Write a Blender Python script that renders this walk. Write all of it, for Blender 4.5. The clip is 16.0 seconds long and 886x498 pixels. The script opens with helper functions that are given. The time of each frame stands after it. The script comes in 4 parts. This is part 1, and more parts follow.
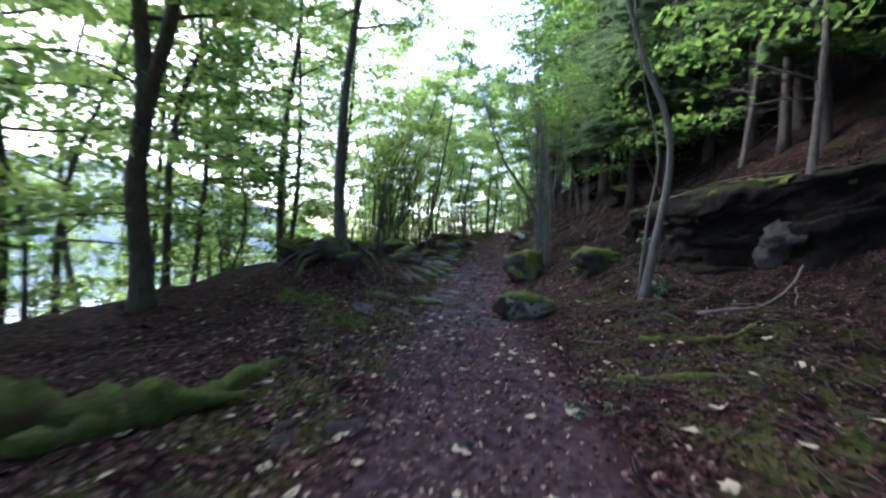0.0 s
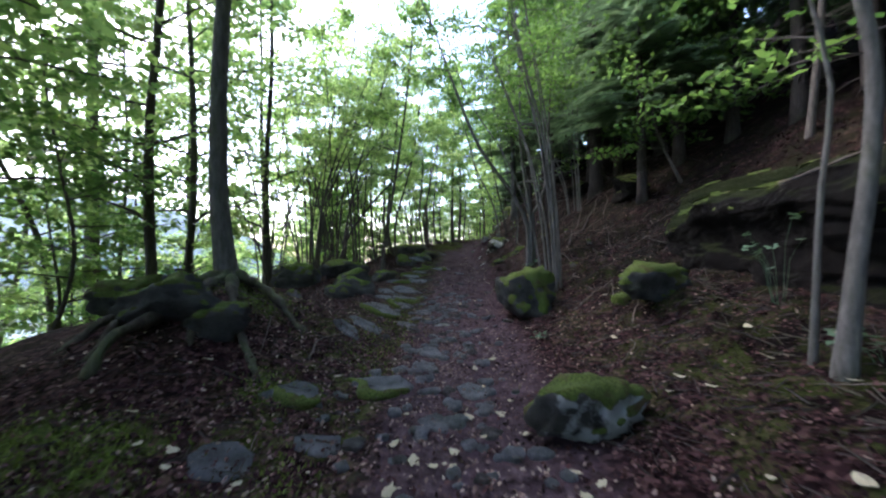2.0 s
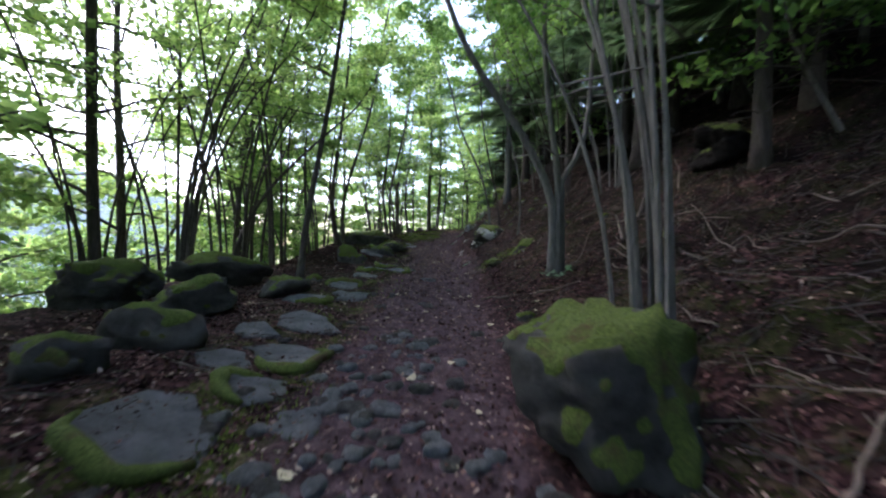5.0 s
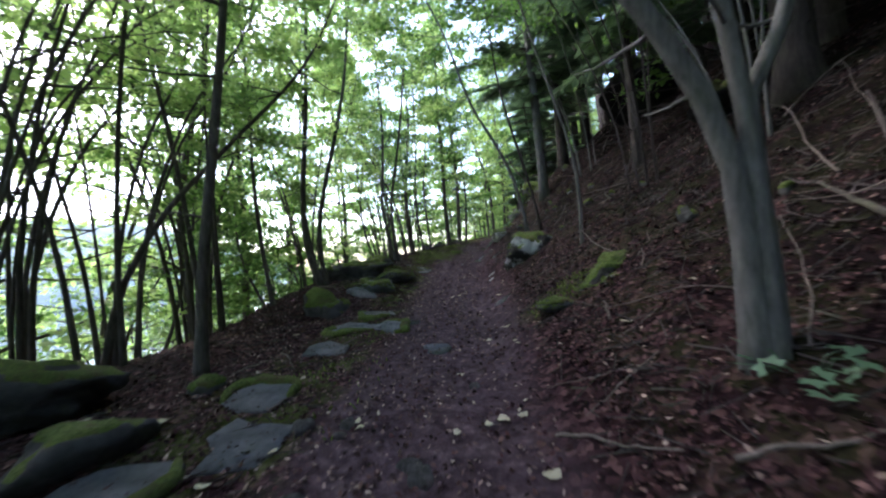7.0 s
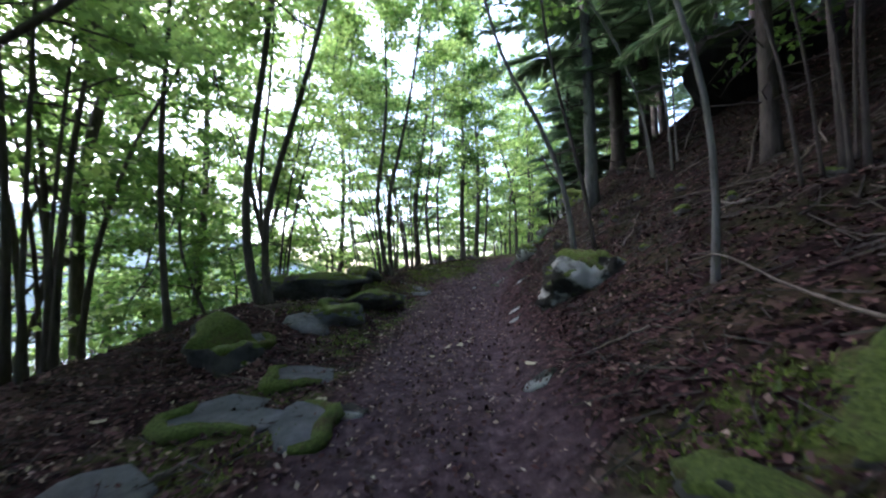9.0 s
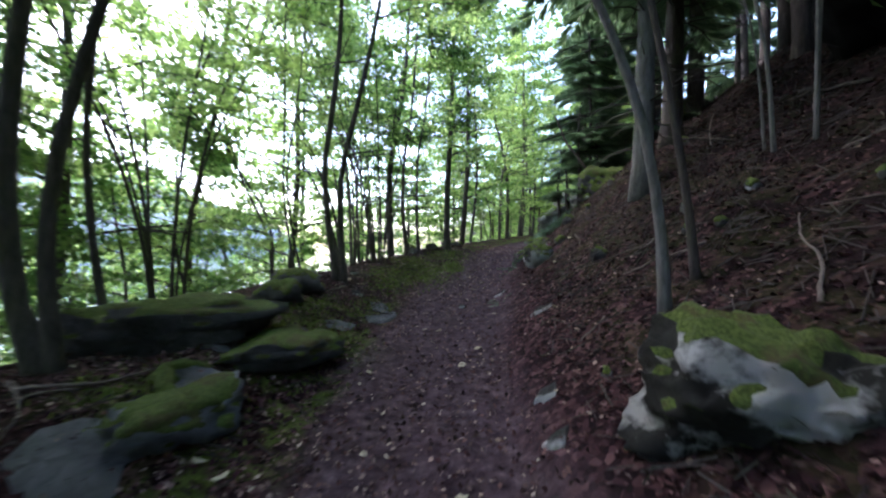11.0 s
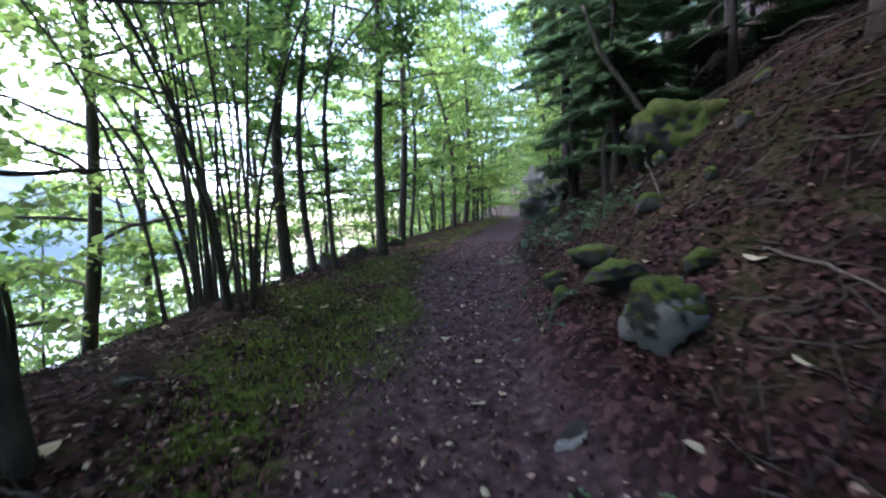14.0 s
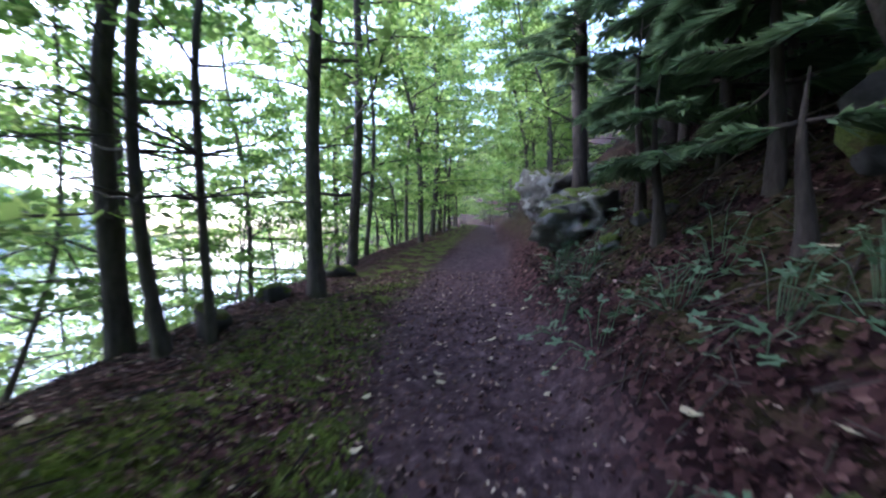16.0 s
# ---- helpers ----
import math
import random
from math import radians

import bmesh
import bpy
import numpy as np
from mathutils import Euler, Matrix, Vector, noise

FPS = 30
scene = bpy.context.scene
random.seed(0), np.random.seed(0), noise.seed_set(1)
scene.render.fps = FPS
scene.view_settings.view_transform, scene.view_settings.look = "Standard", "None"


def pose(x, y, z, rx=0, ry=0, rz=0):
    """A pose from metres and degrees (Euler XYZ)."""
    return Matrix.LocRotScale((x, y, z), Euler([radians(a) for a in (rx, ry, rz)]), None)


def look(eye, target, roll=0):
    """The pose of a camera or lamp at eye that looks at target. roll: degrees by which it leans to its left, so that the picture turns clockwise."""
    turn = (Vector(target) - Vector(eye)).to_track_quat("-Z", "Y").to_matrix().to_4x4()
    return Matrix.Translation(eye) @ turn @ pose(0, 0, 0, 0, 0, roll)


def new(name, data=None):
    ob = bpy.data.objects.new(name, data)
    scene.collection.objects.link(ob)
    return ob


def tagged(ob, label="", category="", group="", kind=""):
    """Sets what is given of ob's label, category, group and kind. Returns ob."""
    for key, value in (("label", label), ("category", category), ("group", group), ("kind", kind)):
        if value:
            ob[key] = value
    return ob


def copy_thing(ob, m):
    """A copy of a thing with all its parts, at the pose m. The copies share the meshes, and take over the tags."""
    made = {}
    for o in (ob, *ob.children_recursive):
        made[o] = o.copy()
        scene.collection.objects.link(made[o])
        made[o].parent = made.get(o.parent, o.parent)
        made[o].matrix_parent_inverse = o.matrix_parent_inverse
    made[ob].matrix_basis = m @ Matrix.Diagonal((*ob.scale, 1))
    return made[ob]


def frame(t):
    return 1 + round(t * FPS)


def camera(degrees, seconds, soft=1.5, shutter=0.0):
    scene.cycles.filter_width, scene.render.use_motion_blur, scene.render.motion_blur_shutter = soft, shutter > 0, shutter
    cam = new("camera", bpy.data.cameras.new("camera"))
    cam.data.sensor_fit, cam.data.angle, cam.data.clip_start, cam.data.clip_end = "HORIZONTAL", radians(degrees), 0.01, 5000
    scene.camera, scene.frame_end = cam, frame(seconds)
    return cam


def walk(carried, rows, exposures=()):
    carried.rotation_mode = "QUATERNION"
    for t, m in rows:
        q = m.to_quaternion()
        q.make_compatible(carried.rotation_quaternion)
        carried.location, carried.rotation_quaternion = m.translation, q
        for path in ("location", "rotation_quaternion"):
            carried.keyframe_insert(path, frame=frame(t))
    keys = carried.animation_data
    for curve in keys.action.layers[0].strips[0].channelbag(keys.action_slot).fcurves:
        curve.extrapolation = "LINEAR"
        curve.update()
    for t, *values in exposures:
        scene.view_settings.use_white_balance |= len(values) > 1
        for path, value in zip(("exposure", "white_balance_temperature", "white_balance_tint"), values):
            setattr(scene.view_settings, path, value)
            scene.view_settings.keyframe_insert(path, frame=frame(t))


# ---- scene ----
cam = camera(99.6, 16.0, soft=2.2, shutter=0.45)
PATH = [
    (0, (-0.007, -0.201, 1.3), (-0.172, 1.792, 1.285), 2.0),
    (0.5, (-0.047, 0.796, 1.367), (-0.049, 2.795, 1.417), 3.0),
    (1, (-0.19, 1.65, 1.445), (-0.382, 3.64, 1.46), 0.3),
    (1.5, (-0.228, 2.416, 1.487), (-0.42, 4.406, 1.53), 1.4),
    (2, (-0.328, 3.172, 1.552), (-0.281, 5.172, 1.583), -1.3),
    (2.5, (-0.316, 3.87, 1.588), (-0.394, 5.868, 1.53), -0.5),
    (3, (-0.396, 4.596, 1.573), (-0.217, 6.588, 1.54), -1.4),
    (3.5, (-0.255, 5.267, 1.565), (-0.245, 7.267, 1.575), -2.2),
    (4, (-0.105, 5.98, 1.573), (0.035, 7.975, 1.602), 0.6),
    (4.2, (-0.049, 6.323, 1.546), (0.188, 8.309, 1.564), 1.3),
    (6.3, (0.56, 9.986, 1.927), (0.521, 11.985, 1.884), -1.4),
    (6.5, (0.599, 10.315, 1.94), (0.678, 12.313, 1.974), -1.6),
    (7, (0.651, 11.12, 1.938), (0.647, 13.12, 1.973), -6.3),
    (7.5, (0.79, 11.942, 1.966), (0.666, 13.938, 2.017), -4.1),
    (8, (0.767, 12.605, 2.034), (0.827, 14.604, 1.977), -5.8),
    (8.5, (0.96, 13.356, 1.952), (0.802, 15.346, 2.082), -3.5),
    (8.7, (0.935, 13.543, 1.967), (0.811, 15.535, 2.09), -1.8),
    (10.8, (0.833, 16.233, 2.464), (0.849, 18.233, 2.507), -2.3),
    (11, (0.881, 16.51, 2.523), (0.871, 18.51, 2.502), 0.6),
    (11.5, (0.906, 17.239, 2.539), (1.247, 19.209, 2.559), 0.2),
    (12, (0.886, 17.921, 2.511), (1.074, 19.911, 2.557), -0.2),
    (12.5, (0.867, 18.63, 2.611), (1.132, 20.613, 2.627), 0.6),
    (13, (0.846, 19.322, 2.659), (1.093, 21.307, 2.617), -1.2),
    (13.5, (0.852, 20.06, 2.765), (1.053, 22.048, 2.684), 2.7),
    (14, (0.795, 20.727, 2.885), (1.152, 22.691, 2.774), -2.0),
    (14.5, (0.732, 21.306, 3.015), (0.889, 23.299, 2.976), -2.2),
    (15, (0.907, 22.139, 3.109), (1.395, 24.076, 3.021), -3.4),
    (15.5, (0.878, 22.794, 3.186), (1.338, 24.737, 3.061), -3.2),
    (16, (1.137, 23.51, 3.203), (1.712, 25.424, 3.116), -0.6),
]
EXPOSURES = [(0, 3.2, 6000, 18.5), (4, 3.08, 6250, 17.5), (8, 3.28, 6050, 18.5), (13, 3.28, 5850, 19.5), (16, 3.26, 5550, 25.0)]
walk(cam, [(t, look(eye, target, roll)) for t, eye, target, roll in PATH], EXPOSURES)

# ---- light ----
world = bpy.data.worlds.new("overcast_sky")
world.use_nodes = True
scene.world = world
wn = world.node_tree.nodes
sky = wn.new("ShaderNodeTexSky")
sky.sky_type, sky.sun_disc = "NISHITA", False
sky.sun_elevation, sky.sun_rotation = radians(48), radians(-60)
sky.air_density, sky.dust_density, sky.ozone_density = 1.0, 2.5, 1.5
wn["Background"].inputs["Strength"].default_value = 0.15
world.node_tree.links.new(sky.outputs["Color"], wn["Background"].inputs["Color"])
sun = new("sun", bpy.data.lights.new("sun", "SUN"))
sun.data.energy, sun.data.angle, sun.data.color = 0.5, radians(20), (1.0, 0.97, 0.93)
sun.matrix_world = look((-30, 18, 40), (0, 0, 0))


# ---- shape helpers ----
def lattice(ix, iy, seed):
    h = np.sin(ix * 127.1 + iy * 311.7 + seed * 74.7) * 43758.5453
    return h - np.floor(h)


def fbm(x, y, scale, octaves=3, seed=0):
    """Value noise in -1..1 on arrays."""
    x, y = np.asarray(x, float) / scale, np.asarray(y, float) / scale
    total, amp, norm = 0.0, 1.0, 0.0
    for o in range(octaves):
        ix, iy = np.floor(x), np.floor(y)
        fx, fy = x - ix, y - iy
        fx, fy = fx * fx * (3 - 2 * fx), fy * fy * (3 - 2 * fy)
        s = seed + o * 13
        a, b = lattice(ix, iy, s), lattice(ix + 1, iy, s)
        c, d = lattice(ix, iy + 1, s), lattice(ix + 1, iy + 1, s)
        total = total + amp * (2 * ((a + (b - a) * fx) * (1 - fy) + (c + (d - c) * fx) * fy) - 1)
        norm += amp
        x, y, amp = x * 2.03 + 7.3, y * 2.03 + 3.1, amp * 0.5
    return total / norm


KNOT_Y = np.array([-30, 0, 6, 10, 13.4, 16, 20, 23.4, 26.5, 29, 32, 36, 60])
KNOT_X = np.array([0, 0, 0.0, 0.2, 0.45, 0.65, 0.9, 1.25, 2.2, 3.2, 4.6, 6.3, 17])
RISE_Y = np.array([-30, 0, 3, 6, 8, 10, 12.6, 14.7, 16.4, 19.2, 20.7, 22.8, 26.5, 31, 37, 60])
RISE_Z = np.array([-1.5, -0.02, 0.1, 0.16, 0.28, 0.46, 0.72, 0.93, 1.06, 1.24, 1.46, 1.76, 2.2, 2.6, 2.9, 4.0])
FINE = np.linspace(-30, 60, 901)
BELL = np.exp(-np.linspace(-2.5, 2.5, 31) ** 2)
BELL /= BELL.sum()
FINE_X = np.convolve(np.pad(np.interp(FINE, KNOT_Y, KNOT_X), 15, mode="edge"), BELL, "valid")
FINE_Z = np.convolve(np.pad(np.interp(FINE, RISE_Y, RISE_Z), 15, mode="edge"), BELL, "valid")


def path_x(y):
    return np.interp(y, FINE, FINE_X)


def path_z(y):
    return np.interp(y, FINE, FINE_Z)


def smooth(a, lo, hi):
    f = np.clip((a - lo) / (hi - lo), 0, 1)
    return f * f * (3 - 2 * f)


def ground_z(x, y):
    """The height of the ground: trodden path, mossy berm and drop to the lake on one side, hillside on the other."""
    x, y = np.asarray(x, float), np.asarray(y, float)
    u = x - path_x(y)
    a = np.maximum(-u, 0)
    berm = np.interp(y, [0, 3, 5, 7, 8.3, 9.6, 11, 13, 15, 17, 19, 21, 23, 26, 30, 40], [0.05, 0.1, 0.15, 0.3, 0.5, 0.35, 0.2, 0.1, 0.05, 0.05, 0.35, 0.35, 0.2, 0.05, 0, 0.1])
    lip = np.interp(y, [0, 9, 12, 15, 17, 19, 23, 26, 30], [5.8, 5.4, 5.2, 4.7, 3.9, 3.3, 3.1, 3.0, 2.9])
    left = berm * smooth(a, 0.9, 2.3) + 0.62 * np.exp(-(((x + 3.15) / 0.95) ** 2) - ((y - 7.75) / 1.35) ** 2)
    left = left - 0.45 * (np.sqrt((a - lip) ** 2 + 0.16) + a - lip) / 2 - 0.5 * np.maximum(a - lip - 2.5, 0)
    left = np.maximum(left, -26)
    b = np.maximum(u - np.interp(y, [0, 9, 12, 16, 22, 30], [1.1, 1.05, 0.75, 0.5, 0.55, 0.7]), 0)
    near = np.interp(y, [0, 5, 9, 12, 16, 20, 24, 30, 40], [0.12, 0.22, 0.36, 0.36, 0.55, 0.72, 0.85, 0.9, 0.6])
    far = np.interp(y, [0, 9, 16, 24], [0.8, 0.75, 0.7, 0.75])
    knee = np.interp(y, [0, 9, 16, 24], [2.6, 2.6, 2.8, 3.0])
    right = near * np.minimum(b, knee) + far * np.maximum(b - knee, 0)
    right = np.where(right > 60, 60, right)
    rough = 0.06 * fbm(x, y, 0.5, 3, 5) * smooth(np.abs(u), 0.5, 1.6) + 0.012 * fbm(x, y, 0.22, 2, 8)
    rough = rough + (0.2 * smooth(u, 1.3, 3.0) + 0.10 * smooth(a, 1.6, 3.2)) * fbm(x, y, 1.5, 3, 3) + 0.5 * smooth(np.abs(u), 6, 14) * fbm(x, y, 6, 2, 9)
    rough = rough + 0.14 * smooth(u, 1.4, 2.6) * (0.5 - np.abs(fbm(x, y, 0.8, 3, 31)))
    dish = -0.03 * (1 - smooth(np.abs(u), 0.2, 0.9))
    return path_z(y) + left + right + rough + dish


def gz(x, y):
    return float(ground_z(x, y))


# ---- materials ----
def material(name, rough=0.8, shine=0.25):
    m = bpy.data.materials.new(name)
    m.use_nodes = True
    n, l = m.node_tree.nodes, m.node_tree.links
    b = n["Principled BSDF"]
    b.inputs["Roughness"].default_value = rough
    b.inputs["Specular IOR Level"].default_value = shine
    return m, n, l, b


def tex(n, l, kind, scale, detail=4, rough=0.6, coords="Object"):
    co = n.new("ShaderNodeTexCoord")
    if kind == "noise":
        t = n.new("ShaderNodeTexNoise")
        t.inputs["Detail"].default_value, t.inputs["Roughness"].default_value = detail, rough
    else:
        t = n.new("ShaderNodeTexVoronoi")
    t.inputs["Scale"].default_value = scale
    l.new(co.outputs[coords], t.inputs["Vector"])
    return t


def ramp(n, l, source, stops):
    r = n.new("ShaderNodeValToRGB")
    while len(r.color_ramp.elements) < len(stops):
        r.color_ramp.elements.new(0.5)
    for e, (at, colour) in zip(r.color_ramp.elements, stops):
        e.position, e.color = at, (*colour, 1)
    l.new(source, r.inputs["Fac"])
    return r.outputs["Color"]


def mixed(n, l, fac, a, b, mode="MIX"):
    m = n.new("ShaderNodeMix")
    m.data_type, m.blend_type = "RGBA", mode
    for value, slot in ((fac, 0), (a, 6), (b, 7)):
        if isinstance(value, (int, float)):
            m.inputs[slot].default_value = value
        elif isinstance(value, tuple):
            m.inputs[slot].default_value = (*value, 1)
        else:
            l.new(value, m.inputs[slot])
    return m.outputs[2]


def bump(n, l, b, height, strength, distance):
    k = n.new("ShaderNodeBump")
    k.inputs["Strength"].default_value, k.inputs["Distance"].default_value = strength, distance
    l.new(height, k.inputs["Height"])
    l.new(k.outputs["Normal"], b.inputs["Normal"])


def step(n, l, source, lo, hi):
    r = n.new("ShaderNodeMapRange")
    r.inputs["From Min"].default_value, r.inputs["From Max"].default_value = lo, hi
    l.new(source, r.inputs["Value"])
    return r.outputs["Result"]


def ground_material():
    m, n, l, b = material("leaf_litter_soil", 0.95, 0.06)
    cells = tex(n, l, "voronoi", 22)
    hue = n.new("ShaderNodeSeparateColor")
    l.new(cells.outputs["Color"], hue.inputs["Color"])
    litter = ramp(n, l, hue.outputs["Red"], [(0, (0.008, 0.004, 0.005)), (0.4, (0.022, 0.010, 0.012)), (0.75, (0.05, 0.024, 0.026)), (1, (0.11, 0.06, 0.058))])
    soil = ramp(n, l, tex(n, l, "noise", 9, 8, 0.7).outputs["Fac"], [(0.32, (0.022, 0.014, 0.018)), (0.55, (0.085, 0.058, 0.068)), (0.8, (0.2, 0.15, 0.17))])
    moss = ramp(n, l, tex(n, l, "noise", 60, 6, 0.7).outputs["Fac"], [(0.3, (0.022, 0.036, 0.008)), (0.55, (0.095, 0.135, 0.026)), (0.8, (0.20, 0.245, 0.055))])
    green, bare = n.new("ShaderNodeAttribute"), n.new("ShaderNodeAttribute")
    green.attribute_name, bare.attribute_name = "moss", "bare"
    patch = n.new("ShaderNodeMath")
    patch.operation = "MULTIPLY"
    l.new(green.outputs["Fac"], patch.inputs[0])
    l.new(step(n, l, tex(n, l, "noise", 3.2, 5, 0.65).outputs["Fac"], 0.46, 0.56), patch.inputs[1])
    c = mixed(n, l, bare.outputs["Fac"], litter, soil)
    # Tree shade on the slopes is put into the ground colour here.
    slope_shade = n.new("ShaderNodeAttribute")
    slope_shade.attribute_name = "slope_shade"
    # rot breaks that painted shade into noisy near-black patches.
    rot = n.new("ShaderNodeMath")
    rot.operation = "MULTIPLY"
    l.new(slope_shade.outputs["Fac"], rot.inputs[0])
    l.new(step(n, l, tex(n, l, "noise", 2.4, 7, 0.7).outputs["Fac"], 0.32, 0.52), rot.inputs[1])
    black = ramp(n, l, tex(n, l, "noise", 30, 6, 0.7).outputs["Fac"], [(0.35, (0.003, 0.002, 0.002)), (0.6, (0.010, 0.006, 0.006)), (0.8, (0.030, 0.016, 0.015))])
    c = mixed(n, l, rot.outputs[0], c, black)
    c = mixed(n, l, patch.outputs[0], c, moss)
    l.new(c, b.inputs["Base Color"])
    bump(n, l, b, tex(n, l, "noise", 45, 8, 0.75).outputs["Fac"], 0.9, 0.03)
    return m


def rock_material(name, dark, pale, lichen=0.0, moss=0.0, spot=2.2, white=(0.42, 0.44, 0.43), edge=0.49):
    m, n, l, b = material(name, 0.85, 0.12)
    base = ramp(n, l, tex(n, l, "noise", 4, 8, 0.7).outputs["Fac"], [(0.3, dark), (0.7, pale)])
    if lichen:
        spots = step(n, l, tex(n, l, "noise", spot, 6, 0.6).outputs["Fac"], edge, edge + 0.06)
        base = mixed(n, l, spots, base, white)
    if moss:
        geo, axes = n.new("ShaderNodeNewGeometry"), n.new("ShaderNodeSeparateXYZ")
        l.new(geo.outputs["Normal"], axes.inputs["Vector"])
        cover = n.new("ShaderNodeMath")
        cover.operation = "MULTIPLY_ADD"
        cover.inputs[1].default_value = 1.3
        l.new(tex(n, l, "noise", 2.6, 8, 0.7).outputs["Fac"], cover.inputs[0])
        l.new(axes.outputs["Z"], cover.inputs[2])
        green = ramp(n, l, tex(n, l, "noise", 40, 6, 0.7).outputs["Fac"], [(0.3, (0.010, 0.015, 0.005)), (0.6, (0.030, 0.040, 0.010)), (0.85, (0.07, 0.085, 0.02))])
        base = mixed(n, l, step(n, l, cover.outputs[0], 1.45 - moss, 1.75 - moss), base, green)
    l.new(base, b.inputs["Base Color"])
    bump(n, l, b, tex(n, l, "noise", 13, 14, 0.85).outputs["Fac"], 1.0, 0.16)
    return m


def moss_material():
    m, n, l, b = material("moss", 0.95)
    c = ramp(n, l, tex(n, l, "noise", 55, 7, 0.75).outputs["Fac"], [(0.3, (0.022, 0.034, 0.009)), (0.5, (0.08, 0.115, 0.023)), (0.75, (0.19, 0.24, 0.055))])
    brown = step(n, l, tex(n, l, "noise", 4, 6, 0.7).outputs["Fac"], 0.52, 0.66)
    l.new(mixed(n, l, brown, c, (0.075, 0.052, 0.025)), b.inputs["Base Color"])
    bump(n, l, b, tex(n, l, "noise", 90, 6, 0.8).outputs["Fac"], 1.0, 0.03)
    return m


def bark_material(name, dark, pale, green=0.25):
    m, n, l, b = material(name, 0.85)
    co, sc = n.new("ShaderNodeTexCoord"), n.new("ShaderNodeMapping")
    sc.inputs["Scale"].default_value = (9, 9, 2.2)
    l.new(co.outputs["Object"], sc.inputs["Vector"])
    t = n.new("ShaderNodeTexNoise")
    t.inputs["Scale"].default_value, t.inputs["Detail"].default_value, t.inputs["Roughness"].default_value = 2.5, 8, 0.7
    l.new(sc.outputs["Vector"], t.inputs["Vector"])
    c = ramp(n, l, t.outputs["Fac"], [(0.3, dark), (0.7, pale)])
    algae = step(n, l, tex(n, l, "noise", 1.7, 5, 0.6).outputs["Fac"], 0.5, 0.75)
    g = n.new("ShaderNodeMath")
    g.operation = "MULTIPLY"
    g.inputs[1].default_value = green
    l.new(algae, g.inputs[0])
    l.new(mixed(n, l, g.outputs[0], c, (0.08, 0.11, 0.04)), b.inputs["Base Color"])
    bump(n, l, b, t.outputs["Fac"], 0.7, 0.03)
    return m


def leaf_material(name, dark, bright, through_light=0.5):
    m, n, l, b = material(name, 0.5)
    geo = n.new("ShaderNodeNewGeometry")
    c = ramp(n, l, geo.outputs["Random Per Island"], [(0, dark), (0.5, tuple((p + q) / 2 for p, q in zip(dark, bright))), (1, bright)])
    l.new(c, b.inputs["Base Color"])
    tr = n.new("ShaderNodeBsdfTranslucent")
    l.new(mixed(n, l, 1.0, c, (1.12, 1.16, 0.98), "MULTIPLY"), tr.inputs["Color"])
    mix = n.new("ShaderNodeMixShader")
    mix.inputs["Fac"].default_value = through_light
    l.new(b.outputs[0], mix.inputs[1])
    l.new(tr.outputs[0], mix.inputs[2])
    l.new(mix.outputs[0], n["Material Output"].inputs["Surface"])
    return m


def litter_material(name, stops):
    m, n, l, b = material(name, 0.75, 0.1)
    geo = n.new("ShaderNodeNewGeometry")
    l.new(ramp(n, l, geo.outputs["Random Per Island"], stops), b.inputs["Base Color"])
    return m


GROUND = ground_material()
ROCK = rock_material("grey_rock", (0.03, 0.03, 0.03), (0.15, 0.15, 0.147))
SLAB = rock_material("flat_grey_stone", (0.08, 0.088, 0.097), (0.25, 0.265, 0.285))
PALE_ROCK = rock_material("pale_lichened_rock", (0.03, 0.03, 0.028), (0.11, 0.11, 0.105), 1.0)
# Near black: the overhang's shade is put into the damp rock's colour.
CLIFF = rock_material("damp_shaded_rock", (0.003, 0.003, 0.003), (0.015, 0.012, 0.012), 0.0, 0.4)
OUTCROP = rock_material("pale_weathered_rock", (0.10, 0.10, 0.095), (0.32, 0.32, 0.30), 0.6)
WHITE_PATCHED = rock_material("white_patched_rock", (0.015, 0.015, 0.013), (0.07, 0.068, 0.06), 1.0, 0.0, 1.6, (0.62, 0.62, 0.60), 0.45)
MOSS = moss_material()
BARK_DARK = bark_material("dark_wet_bark", (0.032, 0.028, 0.025), (0.115, 0.102, 0.09))
BARK_GREY = bark_material("smooth_grey_bark", (0.045, 0.043, 0.04), (0.14, 0.135, 0.125), 0.3)
BARK_BROWN = bark_material("brown_conifer_bark", (0.016, 0.013, 0.012), (0.065, 0.052, 0.046))
LEAF = leaf_material("green_leaf", (0.13, 0.22, 0.07), (0.34, 0.46, 0.155), 0.72)
# Darker copy of LEAF with shade in its colour, mostly for hillside trees.
LEAF_SHADE = leaf_material("shaded_green_leaf", (0.06, 0.13, 0.035), (0.17, 0.28, 0.075), 0.6)
NEEDLE = leaf_material("conifer_needle", (0.07, 0.12, 0.07), (0.17, 0.25, 0.14), 0.5)
FERN = leaf_material("undergrowth_leaf", (0.05, 0.10, 0.055), (0.10, 0.17, 0.10), 0.35)
LITTER = litter_material("fallen_leaves", [(0, (0.008, 0.004, 0.004)), (0.45, (0.026, 0.011, 0.012)), (0.75, (0.06, 0.027, 0.027)), (0.95, (0.12, 0.068, 0.06)), (1, (0.32, 0.24, 0.19))])
SCRAP = litter_material("tan_leaf_scraps", [(0, (0.06, 0.034, 0.032)), (0.6, (0.13, 0.085, 0.078)), (0.9, (0.24, 0.18, 0.155)), (1, (0.4, 0.34, 0.26))])
PALE_LEAF = litter_material("pale_fallen_leaf", [(0, (0.24, 0.19, 0.10)), (0.5, (0.32, 0.28, 0.19)), (1, (0.42, 0.39, 0.31))])
MOSS_BLADE = leaf_material("moss_blade", (0.045, 0.07, 0.014), (0.16, 0.21, 0.045), 0.35)
